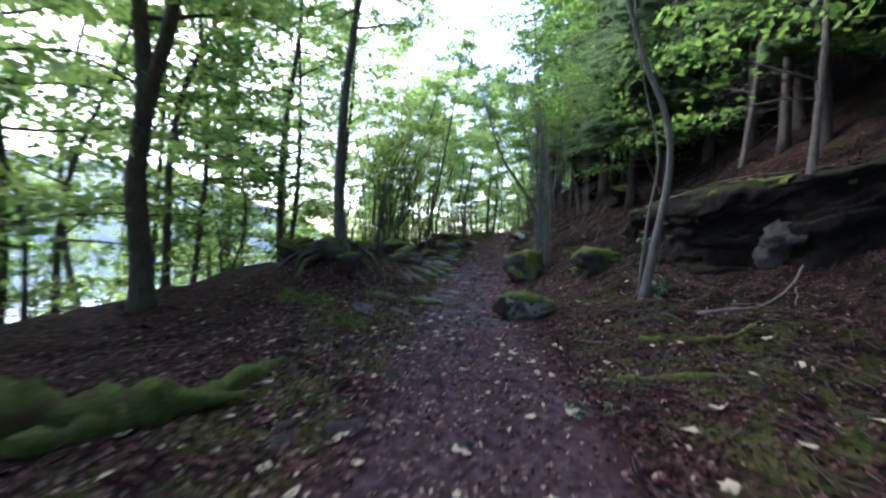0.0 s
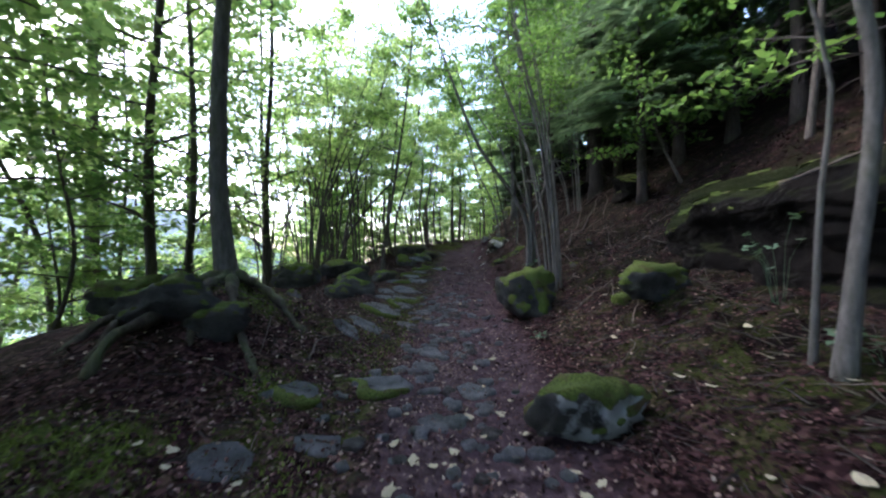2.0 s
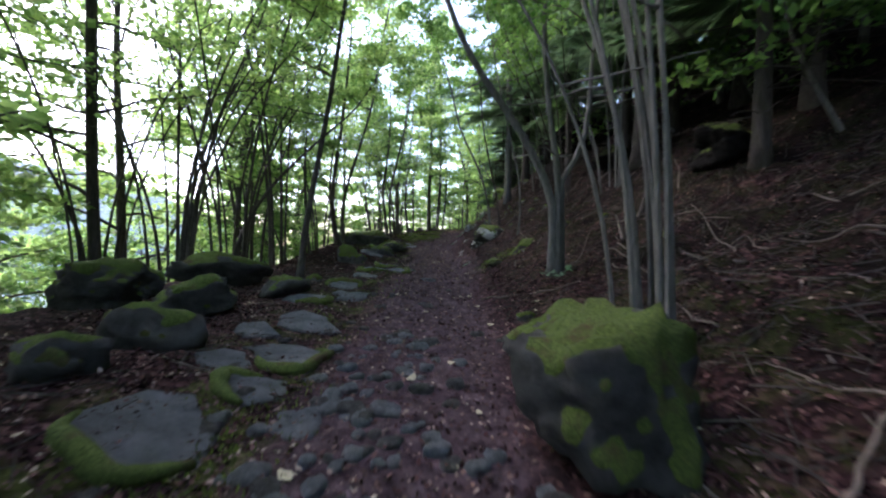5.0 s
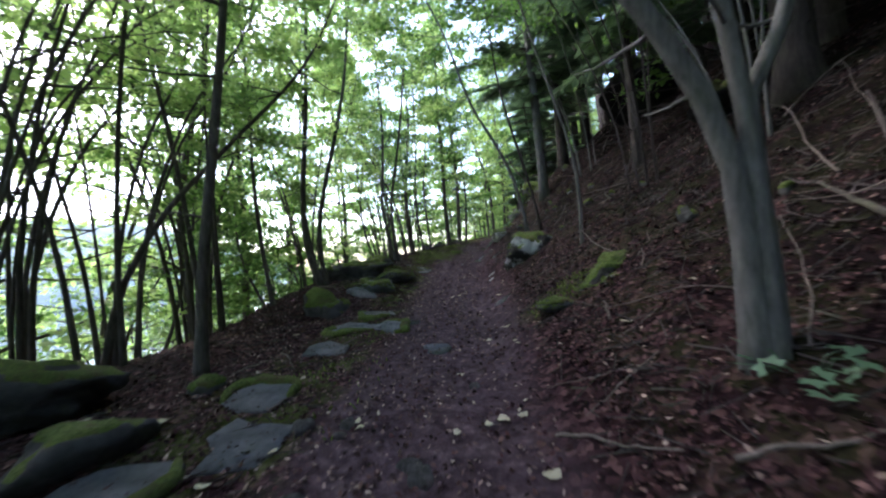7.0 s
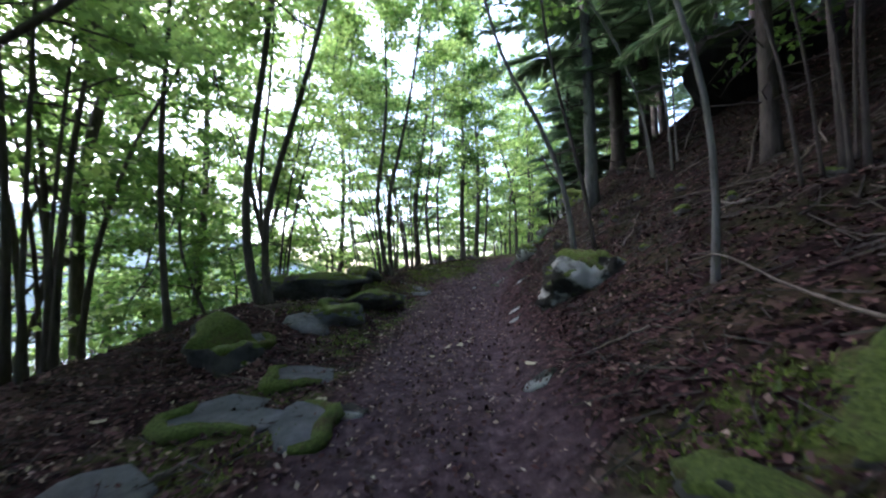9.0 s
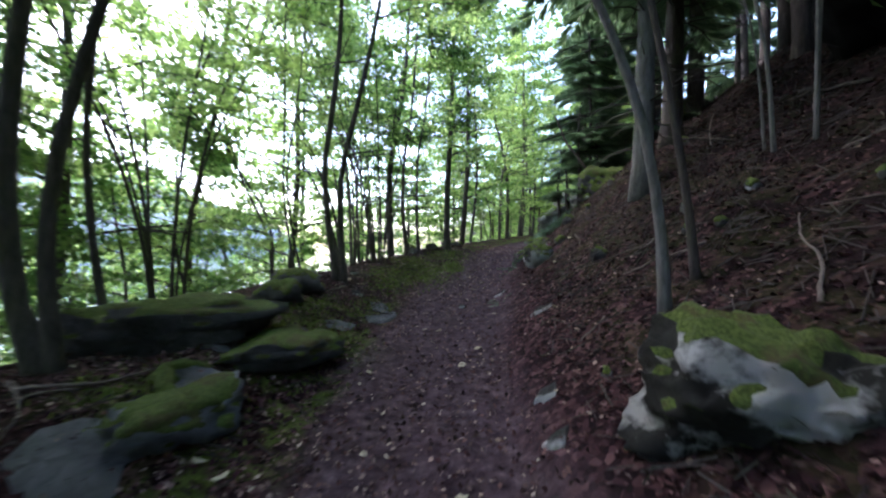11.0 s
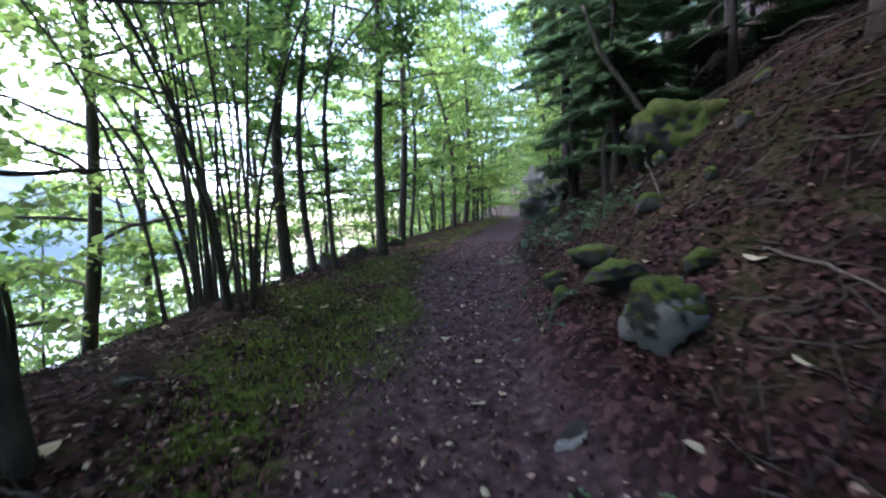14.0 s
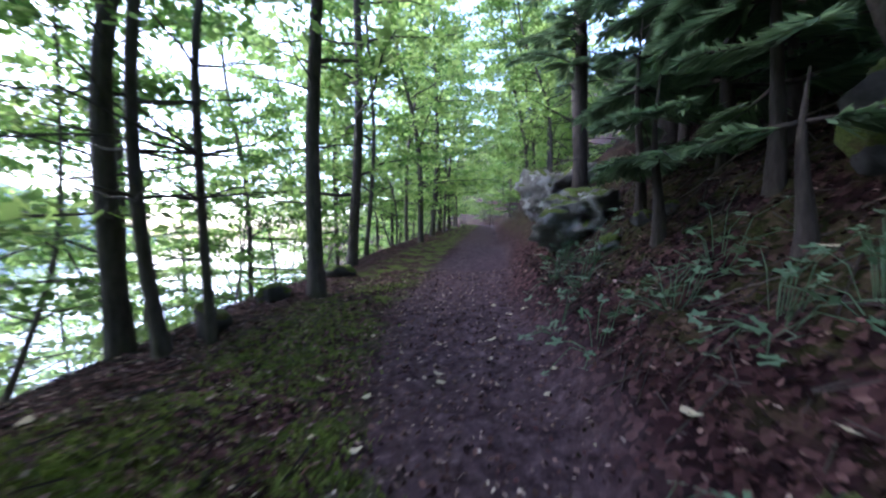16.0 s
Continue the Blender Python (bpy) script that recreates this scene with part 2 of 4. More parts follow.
BARK_MOSSY = bark_material("mossy_root_bark", (0.014, 0.012, 0.008), (0.07, 0.06, 0.045), 0.9)
TWIG = bark_material("dead_twig", (0.05, 0.04, 0.035), (0.16, 0.13, 0.11), 0.1)


# ---- mesh helpers ----
def mesh_object(name, verts, faces, mat, parent=None, label="", flat=False):
    me = bpy.data.meshes.new(name)
    me.from_pydata([tuple(map(float, v)) for v in verts], [], [tuple(map(int, f)) for f in faces])
    if not flat:
        me.polygons.foreach_set("use_smooth", np.ones(len(me.polygons), bool))
    me.materials.append(mat)
    me.update()
    ob = new(name, me)
    if parent:
        ob.parent = parent
    if label:
        ob["label"] = label
    return ob


def quads_object(name, quads, mat, parent=None, label=""):
    """quads: n x 4 x 3 array; each becomes one loose leaf of two triangles."""
    quads = np.asarray(quads, np.float32)
    n = len(quads)
    me = bpy.data.meshes.new(name)
    me.vertices.add(4 * n)
    me.vertices.foreach_set("co", quads.ravel())
    me.loops.add(4 * n)
    me.loops.foreach_set("vertex_index", np.arange(4 * n, dtype=np.int32))
    me.polygons.add(n)
    me.polygons.foreach_set("loop_start", np.arange(0, 4 * n, 4, dtype=np.int32))
    me.update(calc_edges=True)
    me.materials.append(mat)
    ob = new(name, me)
    if parent:
        ob.parent = parent
    if label:
        ob["label"] = label
    return ob


def leaf_quads(rng, centres, size, flat=0.55, aspect=0.62):
    """Folded leaf blades round the given centres, most of them lying nearly level."""
    n = len(centres)
    yaw = rng.uniform(0, 2 * np.pi, n)
    tilt, rollv = rng.normal(0, flat, n), rng.normal(0, flat, n)
    long = np.stack([np.cos(yaw) * np.cos(tilt), np.sin(yaw) * np.cos(tilt), np.sin(tilt)], 1)
    side = np.stack([-np.sin(yaw) * np.cos(rollv), np.cos(yaw) * np.cos(rollv), np.sin(rollv)], 1)
    s = (size * rng.uniform(0.6, 1.3, n))[:, None]
    fold = np.cross(long, side) * s * rng.uniform(-0.12, 0.12, n)[:, None]
    c = np.asarray(centres)
    return np.stack([c - long * s * 0.5, c + side * s * aspect * 0.5 + fold, c + long * s * 0.55, c - side * s * aspect * 0.5 + fold], 1)


def tube(points, radii, sides=8, rng=None, wobble=0.0):
    """Vertices and faces of a tapered tube along points, closed at the ends."""
    p = np.asarray(points, float)
    r = np.asarray(radii, float)
    d = np.gradient(p, axis=0)
    d /= np.linalg.norm(d, axis=1)[:, None] + 1e-9
    ref = np.where(np.abs(d[:, 2:3]) > 0.9, np.array([[1.0, 0, 0]]), np.array([[0, 0, 1.0]]))
    ref = ref[:1] if np.abs(d[:, 2]).min() > 0.5 or np.abs(d[:, 2]).max() < 0.9 else ref
    e1 = np.cross(d, ref)
    e1 /= np.linalg.norm(e1, axis=1)[:, None]
    e2 = np.cross(d, e1)
    a = np.linspace(0, 2 * np.pi, sides, endpoint=False)
    rr = r[:, None] * np.ones(sides)
    if rng is not None and wobble:
        rr = rr * (1 + wobble * rng.normal(0, 1, rr.shape))
    v = p[:, None] + rr[..., None] * (np.cos(a)[None, :, None] * e1[:, None] + np.sin(a)[None, :, None] * e2[:, None])
    n = len(p)
    f = [(i * sides + k, i * sides + (k + 1) % sides, (i + 1) * sides + (k + 1) % sides, (i + 1) * sides + k) for i in range(n - 1) for k in range(sides)]
    f += [tuple(range(sides))[::-1], tuple((n - 1) * sides + k for k in range(sides))]
    return v.reshape(-1, 3), f


def spline(points, n):
    """A smooth line through points."""
    p = np.asarray(points, float)
    t = np.r_[0, np.cumsum(np.linalg.norm(np.diff(p, axis=0), axis=1))]
    q = np.linspace(0, t[-1], n)
    m = np.gradient(p, t, axis=0)
    i = np.clip(np.searchsorted(t, q, side="right") - 1, 0, len(t) - 2)
    h = (t[i + 1] - t[i])[:, None]
    s = ((q - t[i])[:, None]) / h
    return (2 * s**3 - 3 * s**2 + 1) * p[i] + (s**3 - 2 * s**2 + s) * h * m[i] + (-2 * s**3 + 3 * s**2) * p[i + 1] + (s**3 - s**2) * h * m[i + 1]


def joined(pieces):
    verts, faces, base = [], [], 0
    for v, f in pieces:
        verts.append(v)
        faces += [tuple(k + base for k in face) for face in f]
        base += len(v)
    return np.concatenate(verts), faces


# ---- the ground ----
MOSSY = [(-1.67, 4.63, 0.7, 0.5), (-2.4, 5.5, 0.6, 0.5), (-1.83, 4.95, 0.8, 0.5), (-2.7, 5.6, 0.7, 0.4), (-1.8, 6.5, 0.4, 0.4), (-2.6, 8.0, 0.9, 0.7), (-3.2, 8.4, 0.9, 0.8), (-0.7, 20.4, 0.7, 0.8), (-1.0, 19.0, 0.8, 0.6), (-0.6, 20.5, 0.8, 0.7), (-0.75, 21.2, 0.6, 0.7),
         (0.43, 24.05, 0.7, 1.3), (0.5, 24.7, 0.8, 1.2), (1.05, 24.9, 0.35, 0.9), (-0.1, 23.0, 0.5, 0.9), (0.14, 25.4, 0.7, 1.0), (1.05, 25.3, 0.35, 1.0), (-0.1, 24.0, 0.6, 0.9), (0.7, 26.9, 0.7, 1.1), (-0.2, 25.6, 0.6, 0.8), (1.0, 27.5, 0.6, 1.0), (2.0, 15.3, 0.6, 0.4)]


def ground_sheet():
    u = np.r_[-420, -300, -200, -130, -80, -50, -34, np.arange(-26, -10, 1.0), np.arange(-10, -4.5, 0.3), np.arange(-4.5, 5.5, 0.075), np.arange(5.5, 12, 0.3), np.arange(12, 26, 1.0), 30, 40, 60, 100, 200, 400]
    y = np.r_[-400, -200, -100, -50, -28, np.arange(-20, -2, 1.0), np.arange(-2, 30, 0.08), np.arange(30, 45, 0.35), np.arange(45, 62, 2.0), 70, 90, 130, 200, 400, 700]
    U, Y = np.meshgrid(u, y)
    X = U + path_x(Y)
    Z = ground_z(X, Y)
    ny, nx = U.shape
    idx = np.arange(ny * nx).reshape(ny, nx)
    faces = np.stack([idx[:-1, :-1], idx[:-1, 1:], idx[1:, 1:], idx[1:, :-1]], -1).reshape(-1, 4)
    ob = mesh_object("ground", np.stack([X, Y, Z], -1).reshape(-1, 3), faces, GROUND)
    uf, yf = U.ravel(), Y.ravel()
    strip = np.interp(yf, [0, 5, 8, 11, 14, 18, 22, 27, 40], [0.5, 0.5, 0.45, 0.45, 0.5, 0.75, 0.9, 0.9, 0.9])
    outer = np.interp(yf, [0, 15, 17, 22, 24], [1.7, 1.6, 1.2, 1.2, 1.8])
    moss = strip * smooth(-uf, 0.75, 1.05) * (1 - smooth(-uf, outer, outer + 0.6))
    moss = np.maximum(moss, 0.75 * smooth(uf, 1.0, 1.4) * (1 - smooth(uf, 2.2, 4.5)) * np.interp(yf, [0, 4, 8, 12, 20, 26], [0.5, 0.5, 0.3, 0.15, 0.15, 0.3]))
    moss = np.maximum(moss, 0.06 * smooth(np.abs(uf), 2, 3))
    for x0, y0, w, d in MOSSY:
        far = ((X.ravel() - x0) / (0.62 * w)) ** 2 + ((yf - y0) / (0.62 * d)) ** 2
        moss = np.maximum(moss, 1.25 * np.exp(-far))
    bare = 1 - smooth(np.abs(uf + 0.05 + 0.25 * fbm(uf * 0, yf, 2.0, 2, 4)), 0.55, 1.0)
    # Mask of the painted shade: strong on the hillside, weak lakeside.
    slope_shade = np.maximum(smooth(uf, 1.3, 2.8) * np.interp(yf, [0, 6, 16, 22, 28], [0.8, 1.0, 1.0, 0.75, 0.8]), 0.25 * smooth(-uf, 1.7, 3.0))
    for name, values in (("moss", moss), ("bare", bare * 0.85), ("slope_shade", slope_shade)):
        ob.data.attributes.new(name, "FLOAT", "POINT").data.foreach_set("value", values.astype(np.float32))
    return tagged(ob, "dark forest soil under brown leaf litter with mossy verges", "ground", kind="structure")


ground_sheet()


# ---- water, far shore and the woods beyond ----
def lake():
    m, n, l, b = material("lake_water", 0.08)
    b.inputs["Base Color"].default_value = (0.03, 0.06, 0.06, 1)
    b.inputs["Specular IOR Level"].default_value = 0.5
    bump(n, l, b, tex(n, l, "noise", 1.5, 4).outputs["Fac"], 0.25, 0.1)
    v = [(-900, -900, -12), (-8, -900, -12), (-8, 1200, -12), (-900, 1200, -12)]
    tagged(mesh_object("water", v, [(0, 1, 2, 3)], m, flat=True), "pale lake water glinting below the slope", "lake", kind="structure")


def far_shore():
    m, n, l, b = material("hazed_wooded_hill", 0.9)
    # Distance haze is mixed into these pale bluish greens.
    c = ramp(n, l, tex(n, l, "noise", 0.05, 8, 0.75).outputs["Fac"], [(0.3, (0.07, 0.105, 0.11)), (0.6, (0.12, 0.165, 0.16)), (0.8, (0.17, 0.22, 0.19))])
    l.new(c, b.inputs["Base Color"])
    ys = np.linspace(-900, 1200, 140)
    d = np.linspace(0, 1, 26)
    Y, D = np.meshgrid(ys, d)
    X = -430 - 400 * D + 30 * fbm(Y, Y * 0, 160, 3, 21)
    Z = -13 + (165 + 60 * fbm(Y, Y * 0 + 5, 260, 3, 22)) * D**0.75 + 5 * fbm(X, Y, 18, 3, 23) * smooth(D, 0, 0.08)
    idx = np.arange(Y.size).reshape(Y.shape)
    f = np.stack([idx[:-1, :-1], idx[1:, :-1], idx[1:, 1:], idx[:-1, 1:]], -1).reshape(-1, 4)
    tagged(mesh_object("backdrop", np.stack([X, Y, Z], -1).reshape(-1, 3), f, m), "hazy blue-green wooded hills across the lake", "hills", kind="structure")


lake()
far_shore()


# ---- trees ----
def limb(rng, start, heading, length, radius, sag=0.0, n=7, sides=5):
    """A bent, tapering branch; returns its line and its tube."""
    heading = np.asarray(heading, float) / np.linalg.norm(heading)
    t = np.linspace(0, 1, n)[:, None]
    wob = np.cumsum(rng.normal(0, 0.05 * length / n * 2, (n, 3)), axis=0)
    wob[0] = 0
    p = np.asarray(start) + t * length * heading + wob + t**2 * np.array([0, 0, -sag * length])
    return p, tube(p, radius * (1 - 0.85 * t[:, 0]) + 0.003, sides)


def along(line, f):
    k = np.clip(np.asarray(f) * (len(line) - 1), 0, len(line) - 1.001)
    i = k.astype(int)
    return line[i] + (line[i + 1] - line[i]) * (k - i)[:, None]


def leafy_tree(name, label, stems, bark, leaf, seed, height=10.0, low=2.5, limbs=16, reach=2.2, leaves=3000, size=0.105, group="", rise=0.35, dead=0, far=False):
    """A broadleaved tree. stems: lists of (points from the foot up, foot radius)."""
    rng = np.random.default_rng(seed)
    foot = np.array(stems[0][0][0], float)
    root = tagged(new(name), label, "tree", group)
    root.location = foot
    woods, centres = [], []
    for points, radius in stems:
        p = [np.array(q, float) - foot for q in points]
        p[0] = p[0] - np.array([0, 0, 0.25])
        last = p[-1] - p[-2]
        last = last / np.linalg.norm(last) + np.array([0, 0, 0.6])
        last /= np.linalg.norm(last)
        while p[-1][2] < height:
            p.append(p[-1] + last * min(1.8, height - p[-1][2] + 0.4) + rng.normal(0, 0.06, 3) * (1, 1, 0))
        line = spline(p, max(16, int(height * 3)))
        h = np.clip((line[:, 2] - line[0, 2]) / (line[-1, 2] - line[0, 2]), 0, 1)
        rad = radius * (1 - 0.82 * h**0.9) + 0.35 * radius * np.exp(-(line[:, 2] - line[0, 2] - 0.25) * 6).clip(0, 1.2)
        v, f = tube(line, rad, 10, rng, 0.03)
        part_ob = mesh_object("trunk" if len(stems) < 3 else "stem", v, f, bark, root)
        part_ob["label"] = "bare lower trunk"
        share = max(3, limbs // len(stems))
        for k in range(share):
            z = low + (height - low) * ((k + rng.uniform(0, 0.9)) / share) ** 0.9
            i = int(np.searchsorted(line[:, 2], z).clip(1, len(line) - 2))
            az = rng.uniform(0, 2 * np.pi)
            size_here = reach * (1.05 - 0.65 * (z - low) / max(height - low, 0.1)) * rng.uniform(0.6, 1.15)
            b, tb = limb(rng, line[i], (np.cos(az), np.sin(az), rise + rng.normal(0, 0.2)), size_here, max(0.008, rad[i] * 0.38), 0.12)
            mine = [tb]
            m = max(6, int(1.7 * leaves / (share * len(stems))))
            for s in range(4):
                st = along(b, [0.3 + 0.18 * s])[0]
                a2 = az + rng.choice([-1, 1]) * rng.uniform(0.4, 1.1)
                tw, tt = limb(rng, st, (np.cos(a2), np.sin(a2), 0.1 + rng.normal(0, 0.15)), size_here * rng.uniform(0.3, 0.55), 0.006, 0.15, 5)
                if s % 2 == 0 and not far:
                    mine.append(tt)
                q = along(tw, rng.uniform(0.1, 1.05, m // 6))
                centres.append(q + rng.normal(0, 1, q.shape) * (0.16, 0.16, 0.06))
            woods.append(joined(mine))
            q = along(b, rng.uniform(0.35, 1.03, m // 3))
            centres.append(q + rng.normal(0, 1, q.shape) * (0.2, 0.2, 0.07))
        for k in range(dead):
            i = int(np.searchsorted(line[:, 2], rng.uniform(0.9, low)).clip(1, len(line) - 2))
            az = rng.uniform(0, 2 * np.pi)
            woods.append(limb(rng, line[i], (np.cos(az), np.sin(az), 0.15), rng.uniform(0.4, 1.2), 0.012)[1])
    if far:
        v, f = joined(woods)
        tagged(mesh_object("brushwood", v, f, bark, root), kind="stuff")
    else:
        for v, f in woods:
            mesh_object("branch", v, f, bark, root)
    quads_object("crown", leaf_quads(rng, np.concatenate(centres), size), leaf, root, "thin layered green foliage")
    return root


def conifer(name, label, foot, height, radius, seed, low=1.5, reach=2.2, lean=(0, 0), group="", density=1.0, spray=0.055, bark=None):
    """A spruce: straight trunk, whorls of drooping boughs with needle sprays, bare dead twigs below."""
    rng = np.random.default_rng(seed)
    root = tagged(new(name), label, "tree", group)
    root.location = foot
    h = np.linspace(0, 1, 24)
    line = np.stack([lean[0] * h + 0.03 * np.sin(h * 7), lean[1] * h, h * height - 0.2], 1)
    rad = radius * (1 - 0.93 * h) + 0.4 * radius * np.exp(-h * height * 4)
    v, f = tube(line, rad, 12, rng, 0.025)
    mesh_object("trunk", v, f, bark or BARK_BROWN, root)
    woods, sprays = [], []
    z, gap = 0.7, 1.0 if density > 0.6 else 1.7
    while z < height - 0.4:
        live = z > low
        for k in range(rng.integers(3, 6)):
            i = int(z / height * 23)
            az = rng.uniform(0, 2 * np.pi)
            reach_here = reach * (1.05 - z / height) * rng.uniform(0.65, 1.1) + 0.25
            if not live:
                reach_here *= 0.55
            b, tb = limb(rng, line[i] + (0, 0, z - line[i][2]), (np.cos(az), np.sin(az), 0.05), reach_here, 0.018 if live else 0.010, 0.22, 5, 3)
            woods.append(tb)
            if live:
                n = int(52 * density * reach_here) + 4
                tt = rng.uniform(0.15, 1.0, n)
                c = along(b, tt)
                side = rng.choice([-1, 1], n)
                a2 = az + side * rng.uniform(0.5, 1.1, n)
                ln = reach_here * 0.30 * (1.15 - tt) + 0.08
                d = np.stack([np.cos(a2) * ln, np.sin(a2) * ln, -0.25 * ln + rng.normal(0, 0.03, n)], 1)
                w = np.stack([-np.sin(a2), np.cos(a2), rng.normal(0, 0.3, n)], 1) * spray
                sprays.append(np.stack([c, c + d * 0.5 + w, c + d, c + d * 0.5 - w], 1))
        z += gap * rng.uniform(0.26, 0.42)
    v, f = joined(woods)
    tagged(mesh_object("brushwood", v, f, BARK_BROWN, root, "thin drooping boughs, dead and bare low down"), kind="stuff")
    quads_object("needles", np.concatenate(sprays), NEEDLE, root, "dark green needle sprays")
    return root


def up(base, *offsets):
    return [base] + [tuple(np.add(base, o)) for o in offsets]


def on_ground(x, y):
    return (x, y, gz(x, y))


def placed(x, y, *offsets):
    return up(on_ground(x, y), *offsets)


leafy_tree("forked_tree", "dark forked tree on the lakeside edge", [(placed(-4.69, 4.79, (-0.11, 0, 1.09), (-0.19, 0, 1.85), (-0.11, 0, 2.6), (-0.08, 0, 3.1), (-0.19, 0, 4.1)), 0.16), (placed(-4.69, 4.79, (-0.11, 0, 1.09), (-0.19, 0, 1.85), (-0.09, 0, 2.6), (0.04, 0, 3.2), (0.28, 0, 4.1)), 0.14)], BARK_DARK, LEAF, 1, 10, 3.8, 18, 2.4, 5200, group="lakeside trees")
leafy_tree("tree", "slim dark tree standing down the lake slope", [(placed(-9.45, 13.3, (0.05, 0, 4), (0.09, 0, 6.85), (0.14, 0, 10.0), (0.3, 0, 13.5)), 0.23)], BARK_DARK, LEAF, 2, 17, 6.0, 30, 3.6, 8000, 0.1, group="lakeside trees", rise=0.6)
leafy_tree("tree", "grey-barked tree rooted on the mossy mound", [(placed(-2.98, 8.08, (-0.12, 0, 1.0), (-0.12, 0, 2.0), (-0.03, 0, 3.6), (0.1, 0, 4.8)), 0.13)], BARK_GREY, LEAF, 3, 11, 4.2, 18, 2.6, 5200, group="lakeside trees")
leafy_tree("tree", "leaning dark tree down the lake slope", [(placed(-9.5, 8.5, (-0.9, 0, 3), (-1.02, 0, 5.77), (-0.75, 0, 7.5), (-0.27, 0, 9.5)), 0.09)], BARK_DARK, LEAF, 4, 13, 5.0, 20, 2.8, 6000, 0.1, group="lakeside trees")
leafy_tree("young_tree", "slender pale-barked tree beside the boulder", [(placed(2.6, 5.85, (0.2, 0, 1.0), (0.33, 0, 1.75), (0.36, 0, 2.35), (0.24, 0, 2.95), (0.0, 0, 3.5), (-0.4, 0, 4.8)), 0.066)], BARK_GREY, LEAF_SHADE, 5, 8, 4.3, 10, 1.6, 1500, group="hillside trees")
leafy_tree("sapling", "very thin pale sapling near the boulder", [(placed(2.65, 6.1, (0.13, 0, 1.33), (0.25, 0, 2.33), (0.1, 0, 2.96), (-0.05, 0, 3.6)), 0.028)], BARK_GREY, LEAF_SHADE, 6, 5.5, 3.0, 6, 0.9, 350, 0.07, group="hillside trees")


def clump(label, x, y, count, seed, spread, height, radius, bark, leaf, low, leaves, toward=(0, 0), group="multi-stemmed bushes", reach=1.6):
    rng = np.random.default_rng(seed)
    stems = []
    for k in range(count):
        a = rng.uniform(0, 2 * np.pi)
        bx, by = x + rng.uniform(0.05, 0.32) * np.cos(a), y + rng.uniform(0.05, 0.32) * np.sin(a)
        ox, oy = spread * np.cos(a) * rng.uniform(0.5, 1.2) + toward[0], spread * np.sin(a) * rng.uniform(0.5, 1.2) + toward[1]
        hh = height * rng.uniform(0.55, 0.75)
        stems.append((placed(bx, by, (ox * 0.12, oy * 0.12, hh * 0.3), (ox * 0.45, oy * 0.45, hh * 0.65), (ox, oy, hh)), radius * rng.uniform(0.6, 1.15)))
    return leafy_tree("multi_stem_tree", label, stems, bark, leaf, seed, height, low, count * 4, reach, leaves, 0.1, group, dead=1)


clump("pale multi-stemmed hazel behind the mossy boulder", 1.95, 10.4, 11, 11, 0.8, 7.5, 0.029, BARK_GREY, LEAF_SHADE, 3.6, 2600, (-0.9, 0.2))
for x, y, n, seed, lean in ((-3.6, 15.7, 8, 12, 0.3), (-4.4, 15.2, 8, 112, 0.1), (-4.0, 14.5, 7, 113, -0.3), (-5.3, 14.6, 7, 114, 0.2)):
    clump("fan of dark bushy stems on the lake edge", x, y, n, seed, 1.9, 7.5, 0.034, BARK_DARK, LEAF, 3.2, 1300, (lean, 0))
leafy_tree("young_tree", "slim dark tree on the path's lake side", [(placed(-2.0, 15.0, (0.12, 0, 0.92), (0.39, 0, 2.42), (0.65, 0, 3.94)), 0.065)], BARK_DARK, LEAF, 13, 9, 3.6, 14, 1.8, 2600, group="lakeside trees", dead=5)
leafy_tree("twin_tree", "dark twin-stemmed tree above a rock", [(placed(-1.97, 19.2, (-0.25, 0, 0.5), (-0.32, 0, 1.4), (-0.25, 0, 2.3), (-0.1, 0, 3.3), (0.05, 0, 4.6)), 0.07), (placed(-1.9, 19.2, (-0.1, 0, 0.7), (-0.05, 0, 1.4), (0.13, 0, 2.1), (0.4, 0, 2.95), (0.75, 0, 4.2)), 0.056)], BARK_DARK, LEAF, 14, 9.5, 3.4, 18, 2.2, 4200, group="lakeside trees")
leafy_tree("twin_tree", "dark twin-stemmed tree at the mossy verge", [(placed(-0.83, 22.55, (-0.17, 0, 0.9), (-0.24, 0, 1.79), (-0.13, 0, 2.67), (0.0, 0, 4.0)), 0.056), (placed(-0.73, 22.6, (-0.09, 0, 0.91), (-0.08, 0, 1.74), (0.14, 0, 2.74), (0.4, 0, 3.9)), 0.052)], BARK_DARK, LEAF, 15, 9.5, 3.6, 14, 2.0, 3600, group="lakeside trees", dead=4)
leafy_tree("tree", "straight dark tree at the verge where the path bends", [(placed(0.95, 28.71, (-0.01, 0, 1.87), (0.1, 0, 4.2)), 0.11)], BARK_DARK, LEAF_SHADE, 16, 12, 2.6, 26, 2.6, 6500, group="lakeside trees", dead=5)
for k, (x, y, r, dx) in enumerate([(-0.7, 27.6, 0.11, -0.07), (-0.15, 27.02, 0.06, -0.16), (0.12, 27.24, 0.045, -0.05)]):
    leafy_tree("tree", "dark trunk with bare side twigs at the drop", [(placed(x, y, (dx, 0, 1.3), (dx * 0.8, 0, 2.7), (dx + 0.2, 0.1, 4.0)), r)], BARK_DARK, LEAF_SHADE, 17 + k, 9.5, 2.6, 16, 1.7, 2600, group="lakeside trees", dead=12)
